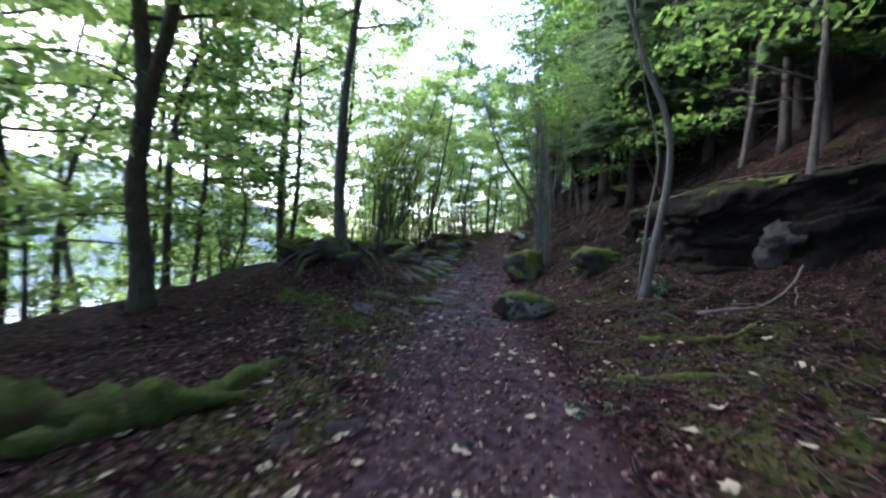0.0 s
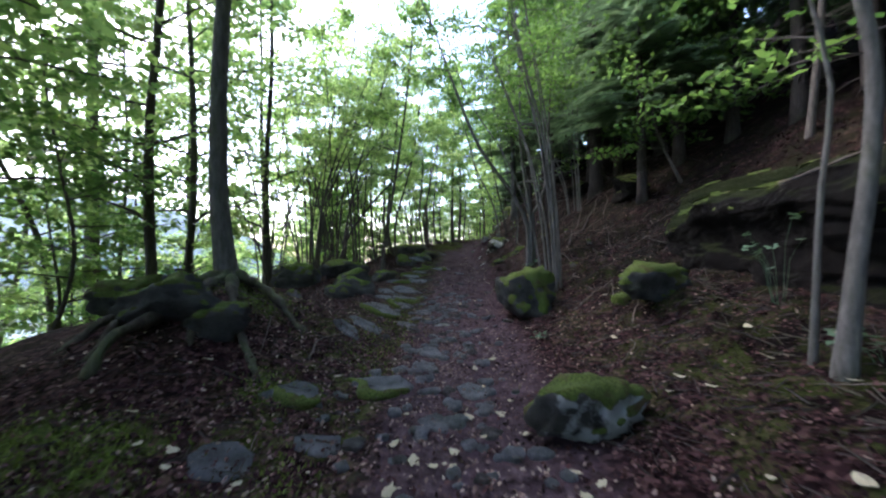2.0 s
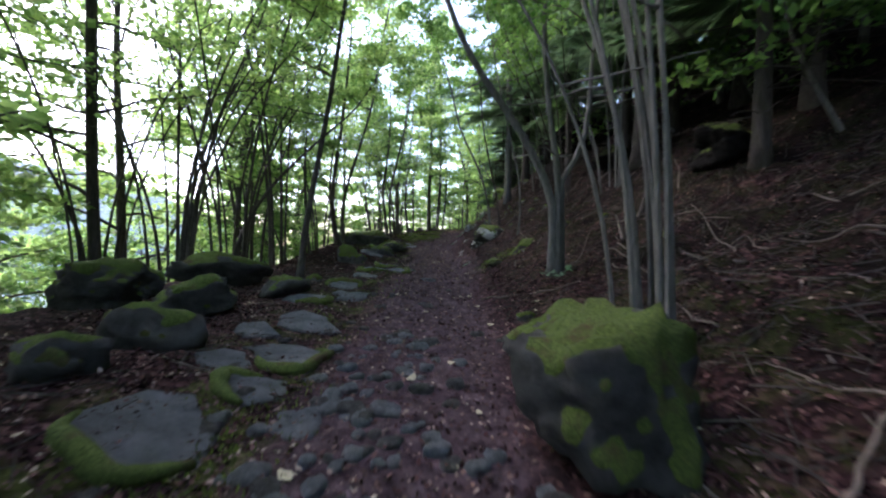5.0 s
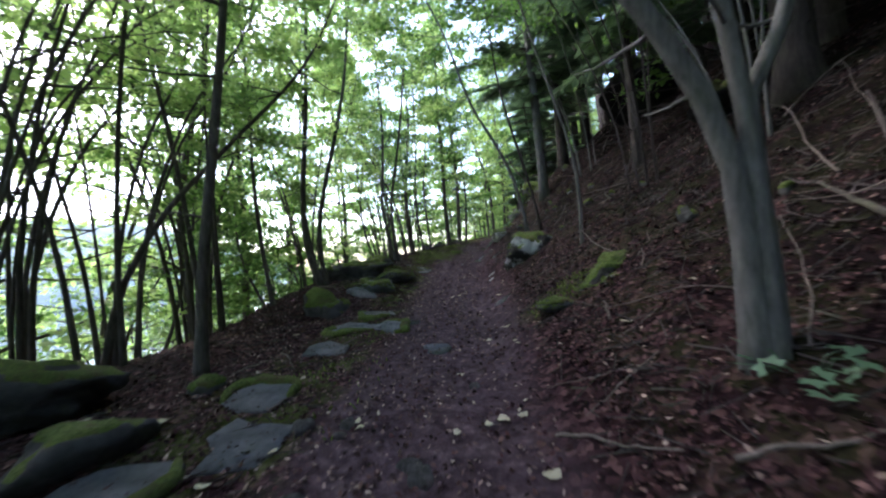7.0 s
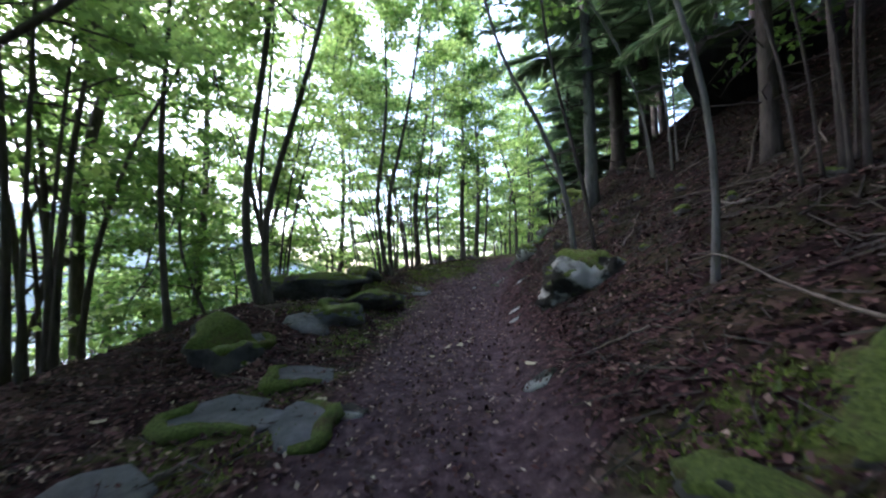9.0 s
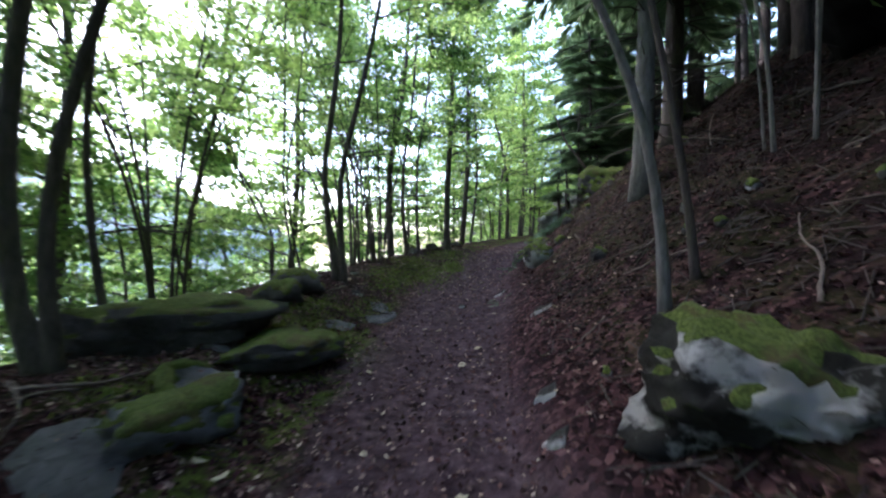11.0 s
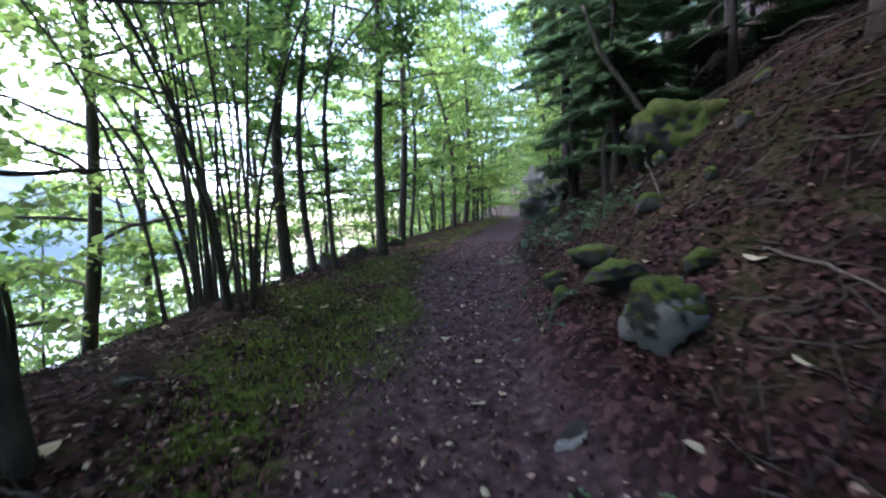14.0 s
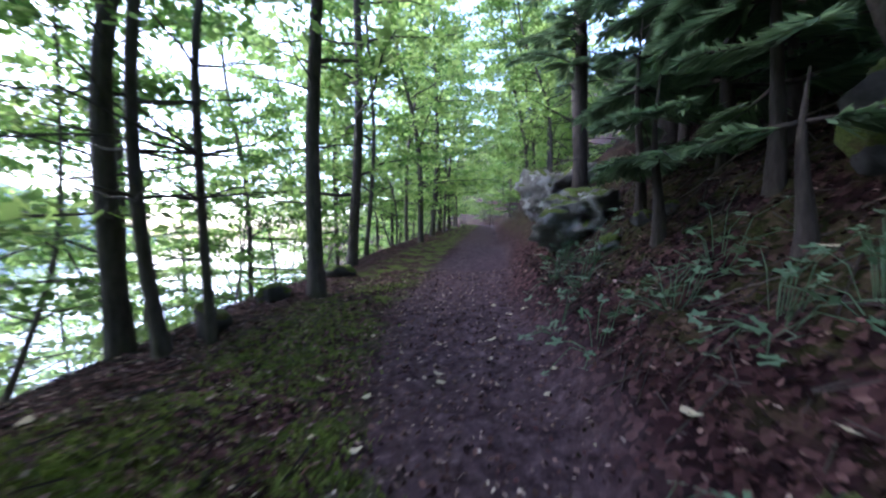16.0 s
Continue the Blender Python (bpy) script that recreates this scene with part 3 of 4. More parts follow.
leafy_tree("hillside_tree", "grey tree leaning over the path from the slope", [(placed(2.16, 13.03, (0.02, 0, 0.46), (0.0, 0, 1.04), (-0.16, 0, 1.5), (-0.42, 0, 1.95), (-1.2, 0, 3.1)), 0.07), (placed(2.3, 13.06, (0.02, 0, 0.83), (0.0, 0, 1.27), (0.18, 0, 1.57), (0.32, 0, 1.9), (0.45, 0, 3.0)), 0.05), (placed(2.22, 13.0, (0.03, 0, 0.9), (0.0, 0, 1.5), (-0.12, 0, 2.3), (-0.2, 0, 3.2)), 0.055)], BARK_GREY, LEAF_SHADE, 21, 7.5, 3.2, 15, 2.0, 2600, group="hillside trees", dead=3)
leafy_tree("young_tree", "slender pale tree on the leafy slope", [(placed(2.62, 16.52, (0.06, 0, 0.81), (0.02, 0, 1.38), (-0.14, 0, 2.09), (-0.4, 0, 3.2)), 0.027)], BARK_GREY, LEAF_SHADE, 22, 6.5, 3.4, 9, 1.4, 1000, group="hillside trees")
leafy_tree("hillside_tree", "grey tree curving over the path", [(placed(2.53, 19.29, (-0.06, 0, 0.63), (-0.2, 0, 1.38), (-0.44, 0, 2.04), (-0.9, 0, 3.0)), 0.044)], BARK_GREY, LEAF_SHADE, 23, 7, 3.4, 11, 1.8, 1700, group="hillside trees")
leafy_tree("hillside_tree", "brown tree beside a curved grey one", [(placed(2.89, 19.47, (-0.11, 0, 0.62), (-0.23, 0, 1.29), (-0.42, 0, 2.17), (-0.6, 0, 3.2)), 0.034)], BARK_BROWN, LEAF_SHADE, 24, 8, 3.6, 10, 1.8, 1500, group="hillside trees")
conifer("conifer", "thick straight conifer trunk on the steep bank", on_ground(3.72, 21.95), 15, 0.14, 31, 3.4, 2.6, group="conifers", spray=0.036, bark=BARK_GREY)
for k, (x, y, h, r) in enumerate([(5.2, 15.7, 14, 0.22), (5.1, 12.75, 12, 0.12), (4.7, 22.9, 13, 0.16), (6.6, 18.0, 14, 0.2), (5.4, 27.4, 11, 0.13), (5.6, 29.5, 12, 0.14), (4.6, 18.4, 10, 0.1), (6.4, 13.2, 13, 0.15), (7.4, 15.6, 14, 0.18), (7.6, 20.6, 13, 0.15), (6.2, 24.6, 13, 0.17), (5.6, 17.1, 12, 0.14), (7.6, 11.0, 13, 0.15), (8.8, 6.8, 13, 0.16), (7.2, 9.3, 12, 0.12), (9.2, 8.4, 14, 0.18), (6.8, 27.2, 12, 0.15)]):
    conifer("conifer", "dark conifer with bare lower branches on the hillside", on_ground(x, y), h, r, 40 + k, 2.2, 1.5 if k in (4, 5) else 2.3, group="conifers", density=1.6, spray=0.024)
for x, y, h, reach, seed in ((4.5, 26.0, 6, 1.35, 32), (5.3, 27.1, 5, 1.5, 34), (4.0, 25.3, 2.6, 0.9, 35), (5.4, 24.9, 4, 1.3, 36), (4.15, 26.6, 2.2, 0.8, 37), (3.75, 26.0, 1.6, 0.7, 38), (4.5, 25.5, 2.0, 0.9, 39), (3.6, 24.9, 1.2, 0.6, 29), (5.0, 26.4, 2.6, 1.0, 30)):
    conifer("drooping_conifer", "low dark spruce with boughs sweeping over the bank", on_ground(x, y), h, 0.06, seed, 0.2, reach, group="conifers", density=5.5, spray=0.013)
clump("thin pale stems arching from the hillside", 3.9, 17.0, 6, 57, 1.1, 6.0, 0.02, BARK_BROWN, LEAF_SHADE, 3.2, 900, (-0.9, 0), reach=1.2)
clump("thin pale stems arching from the hillside", 4.3, 15.4, 6, 58, 1.2, 6.0, 0.022, BARK_GREY, LEAF_SHADE, 3.2, 800, (-0.9, 0), reach=1.2)
clump("thin pale stems arching from the hillside", 4.4, 20.4, 4, 56, 0.8, 5.5, 0.022, BARK_GREY, LEAF_SHADE, 3.2, 700, (-0.6, 0), reach=1.2)
clump("dark bushy stems on the lake edge", -3.4, 22.2, 7, 51, 1.4, 7, 0.03, BARK_DARK, LEAF, 2.6, 2600)
clump("spray of thin brown stems at the verge", -0.6, 25.1, 11, 52, 1.9, 6.5, 0.024, BARK_DARK, LEAF, 2.0, 3200, (-0.5, 0))
clump("leaning dark stems at the drop", -1.5, 25.8, 6, 53, 0.8, 6.5, 0.026, BARK_DARK, LEAF, 2.2, 2400, (-1.3, 0.2))
clump("leaning dark stems at the drop", -1.95, 27.6, 5, 153, 0.8, 7, 0.045, BARK_DARK, LEAF, 2.4, 2200, (-0.6, 0.2))
for x, y, r, seed, offsets in ((-2.67, 18.26, 0.045, 54, ((-0.11, 0, 0.86), (-0.16, 0, 2.46), (-0.09, 0, 3.9))), (-2.33, 20.1, 0.04, 154, ((-0.21, 0, 1.16), (-0.24, 0, 2.13), (-0.18, 0, 2.7))), (-1.52, 22.64, 0.02, 155, ((-0.19, 0, 0.87), (-0.25, 0, 1.36), (-0.24, 0, 2.2))), (-1.45, 22.79, 0.02, 156, ((-0.26, 0, 0.88), (-0.32, 0, 1.9), (-0.22, 0, 2.5)))):
    leafy_tree("young_tree", "thin dark tree at the lakeside edge", [(placed(x, y, *offsets), r)], BARK_DARK, LEAF, seed, 7.5, 2.4, 10, 1.5, 1500, group="lakeside trees")
clump("thin dark stems at the lakeside edge", -3.1, 17.1, 5, 157, 0.7, 7, 0.04, BARK_DARK, LEAF, 2.8, 1800, (-0.1, 0))
clump("bushy dark stems below the edge", -4.4, 18.4, 6, 55, 1.2, 7.5, 0.05, BARK_DARK, LEAF, 2.6, 2400)
leafy_tree("leaning_tree", "dark stem leaning out over the path from the lakeside", [(placed(-3.6, 15.6, (0.3, 0.05, 0.9), (0.75, 0.2, 1.75), (1.5, 0.6, 2.75), (2.5, 0.9, 3.85)), 0.05)], BARK_DARK, LEAF, 59, 5.2, 2.6, 9, 1.4, 1300, group="lakeside trees")


# ---- the wood further off: a few trees, repeated ----
rng = np.random.default_rng(77)
models = []
for k in range(4):
    models.append(leafy_tree("forest_tree", "slim dark-stemmed broadleaved tree in the wood", [([(0, 0, 0), (rng.normal(0, 0.2), rng.normal(0, 0.2), 3.5), (rng.normal(0, 0.4), rng.normal(0, 0.4), 7)], rng.uniform(0.06, 0.12))], BARK_DARK, LEAF if k < 3 else LEAF_SHADE, 60 + k, 11.5 + k, 1.3, 32, 3.0, 2500, 0.178, "forest trees", far=True))
bushes = [leafy_tree("understorey_tree", "low leafy understorey tree on the lake slope", [([(0, 0, 0), (rng.normal(0, 0.3), 0.1, 1.8), (rng.normal(0, 0.5), 0.3, 3.2)], 0.04)], BARK_DARK, LEAF if k else LEAF_SHADE, 80 + k, 5.5, 0.4, 18, 2.0, 1250, 0.14, "understorey", far=True) for k in range(2)]
spruces = [conifer("conifer", "dark spruce in the wood on the hillside", (0, 0, 0), 14 + 2 * k, 0.16, 70 + k, 1.4, 2.7, group="conifers", density=0.55) for k in range(2)]
spots = []


def scatter(count, ulo, uhi, ylo, yhi, apart):
    """Random places off the path, apart from one another."""
    found, tries = [], 0
    while len(found) < count and tries < 4000:
        tries += 1
        y, u = rng.uniform(ylo, yhi), rng.uniform(ulo, uhi)
        x = u + float(path_x(y))
        if all((x - a) ** 2 + (y - b) ** 2 > apart**2 for a, b in spots):
            spots.append((x, y))
            found.append((x, y))
    return found


used = set()


def plant(stock, places):
    for k, (x, y) in enumerate(places):
        thing = stock[k % len(stock)]
        m = pose(x, y, gz(x, y) - 0.1, 0, 0, rng.uniform(0, 360))
        if thing in used:
            copy_thing(thing, m)
        else:
            used.add(thing)
            thing.matrix_basis = m


# Tall trees added so that their high crowns shade path and hillside.
tall = [leafy_tree("shade_canopy_tree", "tall added tree whose high closed crown shades the ground", [([(0, 0, 0), (0.15, 0.1, 5), (rng.normal(0, 0.3), 0.2, 10)], 0.15)], BARK_BROWN, LEAF_SHADE, 90 + k, 17, 7.0, 40, 4.8, 2600, 0.36, "canopy trees", far=True) for k in range(2)]
plant(tall, scatter(6, 6.2, 10, 2, 15, 2.4))
plant(tall, scatter(14, 5.4, 9.5, 15, 33, 2.1))
# Unseen ones beside and behind the start, to stop light from there.
plant(tall, scatter(9, 2.6, 9, -10, 1, 1.9))
plant(tall, scatter(5, 6.4, 11, 2, 11, 1.8))
# More light blockers behind the start, out of view.
plant(tall, scatter(9, -6, 4, -13, -2, 2.9))
plant(models, scatter(14, -9.5, -5.6, 4, 17, 2.0))
plant(models, scatter(11, -9.5, -5.2, 17, 34, 2.2))
plant(models[:3], scatter(23, -22, -9, 3, 50, 2.3))
plant(models, scatter(18, -8, -2.4, 33, 62, 2.0))
plant(models, scatter(10, 2.2, 7, 34, 60, 2.0))
plant(models, scatter(7, -3.6, -2.0, 31, 50, 1.6))
plant(models, scatter(7, 1.9, 3.6, 33, 52, 1.6))
# Mostly unseen growth left of and behind the start, added to cut light.
plant(models, scatter(12, -12, -5, -14, 4, 2.0))
plant(bushes, scatter(12, -11, -4.5, -12, 3, 1.3))
plant(bushes, scatter(6, -8, 8, -14, -4, 1.6))
plant(bushes, scatter(8, -8, -4.6, 17, 28, 1.1))
plant(bushes, scatter(40, -12, -5.2, 2, 36, 1.1))
plant(bushes[:1], scatter(6, 5.4, 9.0, 11, 20, 1.2))
plant(models[3:], scatter(8, 6.0, 9.5, 7, 21, 1.3))
plant(bushes, scatter(26, -10, -2.3, 31, 58, 1.1))
plant(bushes, scatter(12, 2.0, 6, 36, 58, 1.1))
# Unseen trees behind the start, added to dim the ground ahead.
plant(models, scatter(6, -7, 7, -13, -3, 2.6))
plant(models, scatter(11, -12, 8, 56, 76, 2.4))
plant(bushes, scatter(16, -9, 7, 54, 70, 1.3))
plant(spruces, scatter(20, 6.5, 16, 1, 40, 2.1))
plant(spruces, scatter(5, 16, 24, 0, 50, 2.8))
# Spruces mostly out of view by the start, added to block light.
plant(spruces, scatter(9, 5, 15, -14, 2, 2.0))
plant(spruces, scatter(5, 8, 12, 2, 12, 1.9))
plant(spruces, scatter(5, -22, -8, 8, 44, 3.0))


# ---- rocks ----
def rock(name, label, x, y, size, seed, mat=None, mossy=0.5, sink=0.25, turn=0, tilt=0, rough=0.3, z=None, category="rock", group="", detail=4, cut=(0.55, 0.9)):
    """A weathered boulder with a moss cushion on its upper side. size: full width, depth and height above the ground."""
    bm = bmesh.new()
    bmesh.ops.create_icosphere(bm, subdivisions=detail, radius=1)
    off = Vector((seed * 3.7, seed * 1.3, seed * 2.1))
    rot = pose(0, 0, 0, tilt, 0, turn).to_3x3()
    s = Vector((size[0] / 2, size[1] / 2, size[2] / (2 - 2 * sink)))
    rr = np.random.default_rng(seed + 1000)
    planes = [(Vector(q).normalized(), rr.uniform(*cut)) for q in rr.normal(0, 1, (13, 3))]
    for v in bm.verts:
        p = v.co.copy()
        p = p / max(1.0, max(p.dot(q) / d for q, d in planes)) * 1.25
        k = 1 + 0.8 * rough * noise.noise(p * 1.2 + off) + rough * 0.45 * noise.noise(p * 3.1 + off) + rough * 0.45 * noise.noise(p * 8 + off) + rough * 0.2 * noise.noise(p * 19 + off) - rough * 0.3 * abs(noise.noise(p * 2.1 - off))
        v.co = rot @ Vector((p.x * k * s.x, p.y * k * s.y, p.z * k * s.z))
    foot = gz(x, y) if z is None else z
    ob = tagged(new(name), label, category, group)
    ob.location = (x, y, foot + s.z * (1 - 2 * sink))
    me = bpy.data.meshes.new("stone")
    bm.to_mesh(me)
    me.polygons.foreach_set("use_smooth", np.ones(len(me.polygons), bool))
    me.materials.append(mat or ROCK)
    body = new("stone", me)
    body.parent = ob
    if mossy > 0:
        bm.normal_update()
        keep = []
        for f in bm.faces:
            c = f.calc_center_median()
            if f.normal.z + 0.55 * noise.noise(c * 2.2 / max(s) * 1.2 + off) > 1 - 1.25 * mossy:
                keep.append(f)
        bmesh.ops.delete(bm, geom=[f for f in bm.faces if f not in set(keep)], context="FACES")
        bm.normal_update()
        for v in bm.verts:
            edge = any(e.is_boundary for e in v.link_edges)
            v.co += v.normal * (-0.012 if edge else 0.018 + 0.018 * noise.noise(v.co * 9 + off) + 0.012 * noise.noise(v.co * 25))
        if len(bm.faces):
            mm = bpy.data.meshes.new("moss")
            bm.to_mesh(mm)
            mm.polygons.foreach_set("use_smooth", np.ones(len(mm.polygons), bool))
            mm.materials.append(MOSS)
            moss = new("moss", mm)
            moss.parent = ob
            moss["label"] = "soft green moss cushion"
    bm.free()
    return ob


def rock_wall():
    """An overgrown wall of rock: a steep, ledged face, a rounded rim and a top that runs back into the hillside."""
    line = spline(np.array([(5.0, 10.5, 0), (4.2, 9.9, 0), (3.65, 9.0, 0), (3.65, 7.9, 0), (3.8, 6.8, 0), (4.15, 5.8, 0), (4.35, 4.9, 0), (4.7, 4.0, 0), (5.4, 2.8, 0), (6.6, 1.9, 0), (8.4, 1.5, 0)]), 170)[:, :2]
    run = np.r_[0, np.cumsum(np.linalg.norm(np.diff(line, axis=0), axis=1))]
    way = np.gradient(line, axis=0)
    out = np.stack([way[:, 1], -way[:, 0]], 1) / np.linalg.norm(way, axis=1)[:, None]
    out = out * np.where(out[:, :1] > 0, -1, 1) if out[60, 0] > 0 else out
    foot = ground_z(line[:, 0], line[:, 1])
    rim = np.interp(run, [0, 1.2, 2.4, 4.0, 8, 14], [1.5, 1.75, 2.2, 2.45, 2.4, 2.9]) + 0.12 * fbm(run, run * 0, 0.9, 3, 61)
    rim = np.maximum(rim, foot + 0.3)
    f = np.r_[np.linspace(-0.25, 1, 44), np.linspace(1.02, 2.0, 20)]
    R, F = np.meshgrid(run, f, indexing="ij")
    up_f = np.minimum(F, 1)
    z = foot[:, None] + up_f * (rim - foot)[:, None]
    rough = fbm(R, z, 0.9, 4, 62)
    ledge = np.round(fbm(R * 0.5, z * 1.6, 0.55, 2, 63) * 4) / 4
    d = 0.22 * rough + 0.2 * ledge + 0.05 * fbm(R, z, 0.16, 3, 64) + 0.12 * np.sin(np.clip(up_f, 0, 1) * np.pi * 0.5) ** 2
    back = np.maximum(F - 1, 0)
    d = d * np.maximum(1 - 2 * back, 0) - 2.6 * back ** 1.15 - 0.16 * np.clip((up_f - 0.86) / 0.14, 0, 1) ** 2
    x, y = line[:, :1] + out[:, :1] * d, line[:, 1:] + out[:, 1:] * d
    z = np.where(back > 0, z + 0.35 * back + 0.1 * fbm(x, y, 0.5, 3, 65) * np.minimum(back * 5, 1), z)
    ny = len(f)
    idx = np.arange(R.size).reshape(R.shape)
    faces = np.stack([idx[:-1, :-1], idx[1:, :-1], idx[1:, 1:], idx[:-1, 1:]], -1)
    verts = np.stack([x, y, z], -1).reshape(-1, 3)
    wall = tagged(new("cliff"), "damp overgrown rock face coloured near black for overhang shade, with a mossy rim", "rock")
    wall.location = (float(line[80, 0]), float(line[80, 1]), float(foot[80]))
    at = np.array(wall.location)
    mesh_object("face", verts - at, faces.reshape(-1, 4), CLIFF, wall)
    patchy = fbm(R, F * 2, 0.22, 4, 66)
    keep = (patchy[:-1, :-1] + 0.3 * np.clip((f[:-1] - 0.7) * 3, 0, 1) > 0.56) & (f[:-1] > 0.45) & (f[:-1] < 1.5)
    shift = np.stack([out[:, :1] * 0.035 * np.ones(ny), out[:, 1:] * 0.035 * np.ones(ny), 0.03 + 0.03 * fbm(R, F * 2, 0.1, 2, 67)], -1).reshape(-1, 3)
    mesh_object("moss", verts - at + shift, faces[keep], MOSS, wall, "dark green moss hanging over the rim")


rock_wall()
rock("boulder", "pale grey rock face under the overhang", 4.5, 5.3, (0.8, 1.4, 0.85), 21, ROCK, 0.0, 0.3, 0, 0, 0.45, detail=5, cut=(0.4, 0.75))
rock("boulder", "rounded boulder covered in moss under bushy stems", 1.32, 9.8, (1.0, 1.0, 0.8), 3, ROCK, 0.9, 0.2, 10)
rock("boulder", "mossy boulder at the path edge with leaf litter", 1.5, 10.75, (0.9, 0.8, 0.5), 4, ROCK, 0.75, 0.25, 50)
rock("mossy_rock", "small mossy rock beside the path", 0.9, 6.15, (0.85, 0.65, 0.36), 5, PALE_ROCK, 0.85, 0.25, 20)
rock("mossy_rock", "low moss-covered rock on the forest floor", 2.75, 8.2, (1.25, 0.5, 0.34), 6, ROCK, 0.92, 0.3, 25)
rock("boulder", "rounded rock on the mound under tree roots", -2.55, 7.0, (0.6, 0.45, 0.24), 7, ROCK, 0.55, 0.3, 10)
rock("boulder", "moss-topped rock on the mound", -3.85, 7.7, (0.75, 0.65, 0.4), 8, ROCK, 0.85, 0.3, 40)
rock("flat_boulder", "dark flat rock with a mossy top and overhang", -3.0, 14.2, (1.3, 0.8, 0.42), 9, ROCK, 0.55, 0.12, 12)
rock("boulder", "small dark rock with a mossy top at the lakeside", -2.25, 12.2, (0.85, 0.6, 0.36), 29, ROCK, 0.6, 0.2, 25)
rock("boulder", "dark mossy rock at the lakeside edge", -3.9, 13.1, (1.3, 0.9, 0.5), 10, ROCK, 0.6, 0.2, 0)
rock("boulder", "long dark rock under the twin-stemmed tree", -1.5, 19.85, (1.6, 0.8, 0.38), 11, ROCK, 0.6, 0.25, 35)
rock("boulder", "grey low rock at the verge", -1.2, 21.8, (0.75, 0.55, 0.3), 12, ROCK, 0.4, 0.3, 40)
rock("pale_boulder", "dark boulder with white patches and a mossy crown", 2.66, 18.4, (1.35, 1.1, 0.52), 13, WHITE_PATCHED, 0.62, 0.42, 15, z=1.56, detail=5)
rock("mossy_rock", "low dark rock with moss on the mound", -3.0, 7.0, (0.8, 0.5, 0.36), 14, ROCK, 0.5, 0.2, 5)
rock("boulder", "mossy boulder high on the steep bank", 4.15, 24.4, (1.0, 0.85, 0.42), 15, ROCK, 1.1, 0.45, 30)
rock("pale_outcrop", "pale rock outcrop at the path bend", 4.65, 28.0, (1.2, 1.7, 0.55), 16, OUTCROP, 0.55, 0.45, -15, 0, 0.45, detail=5, cut=(0.4, 0.8))
rock("pale_outcrop", "pale weathered rock face along the path bend", 5.8, 30.7, (1.4, 3.2, 1.1), 18, OUTCROP, 0.45, 0.3, -18, 0, 0.45, detail=5, cut=(0.4, 0.8))
for x, y, w, h, seed in ((2.55, 23.2, 0.42, 0.16, 30), (2.75, 23.8, 0.36, 0.15, 31), (2.5, 24.1, 0.25, 0.12, 33)):
    rock("ledge_rock", "dark mossy rock in the undercut bank", x, y, (w, w * 1.2, h), seed, ROCK, 0.5, 0.25, seed * 20, group="rocks in the bank")
rock("mossy_rock", "half-buried pale rock at the foot of the bank", 2.42, 22.6, (0.4, 0.34, 0.26), 17, PALE_ROCK, 0.6, 0.3, 30, cut=(0.8, 1.05))
# These rocks share the CLIFF colour with its built-in shade.
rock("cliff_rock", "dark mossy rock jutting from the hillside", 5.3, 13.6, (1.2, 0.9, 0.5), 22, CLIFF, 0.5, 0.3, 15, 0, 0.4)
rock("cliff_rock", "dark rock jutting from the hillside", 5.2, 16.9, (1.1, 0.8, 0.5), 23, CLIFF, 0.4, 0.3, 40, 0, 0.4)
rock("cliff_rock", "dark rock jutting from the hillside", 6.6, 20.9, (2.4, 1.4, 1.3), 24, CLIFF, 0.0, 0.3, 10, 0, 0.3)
rock("mossy_rock", "low moss-covered rock at the path side", 1.78, 15.05, (0.42, 0.34, 0.07), 25, ROCK, 0.9, 0.4, 60)
rock("boulder", "mossy boulder with a pale side on the slope", 2.4, 15.05, (0.66, 0.55, 0.38), 26, PALE_ROCK, 0.75, 0.3, 20, z=1.36)
rock("mossy_rock", "low flat rock with moss at the lakeside verge", -0.62, 19.95, (1.0, 0.7, 0.2), 27, ROCK, 0.9, 0.3, 30)
rock("mossy_rock", "broad mossy stone at the path edge", -0.78, 18.85, (0.85, 0.6, 0.22), 28, SLAB, 0.75, 0.3, 50)


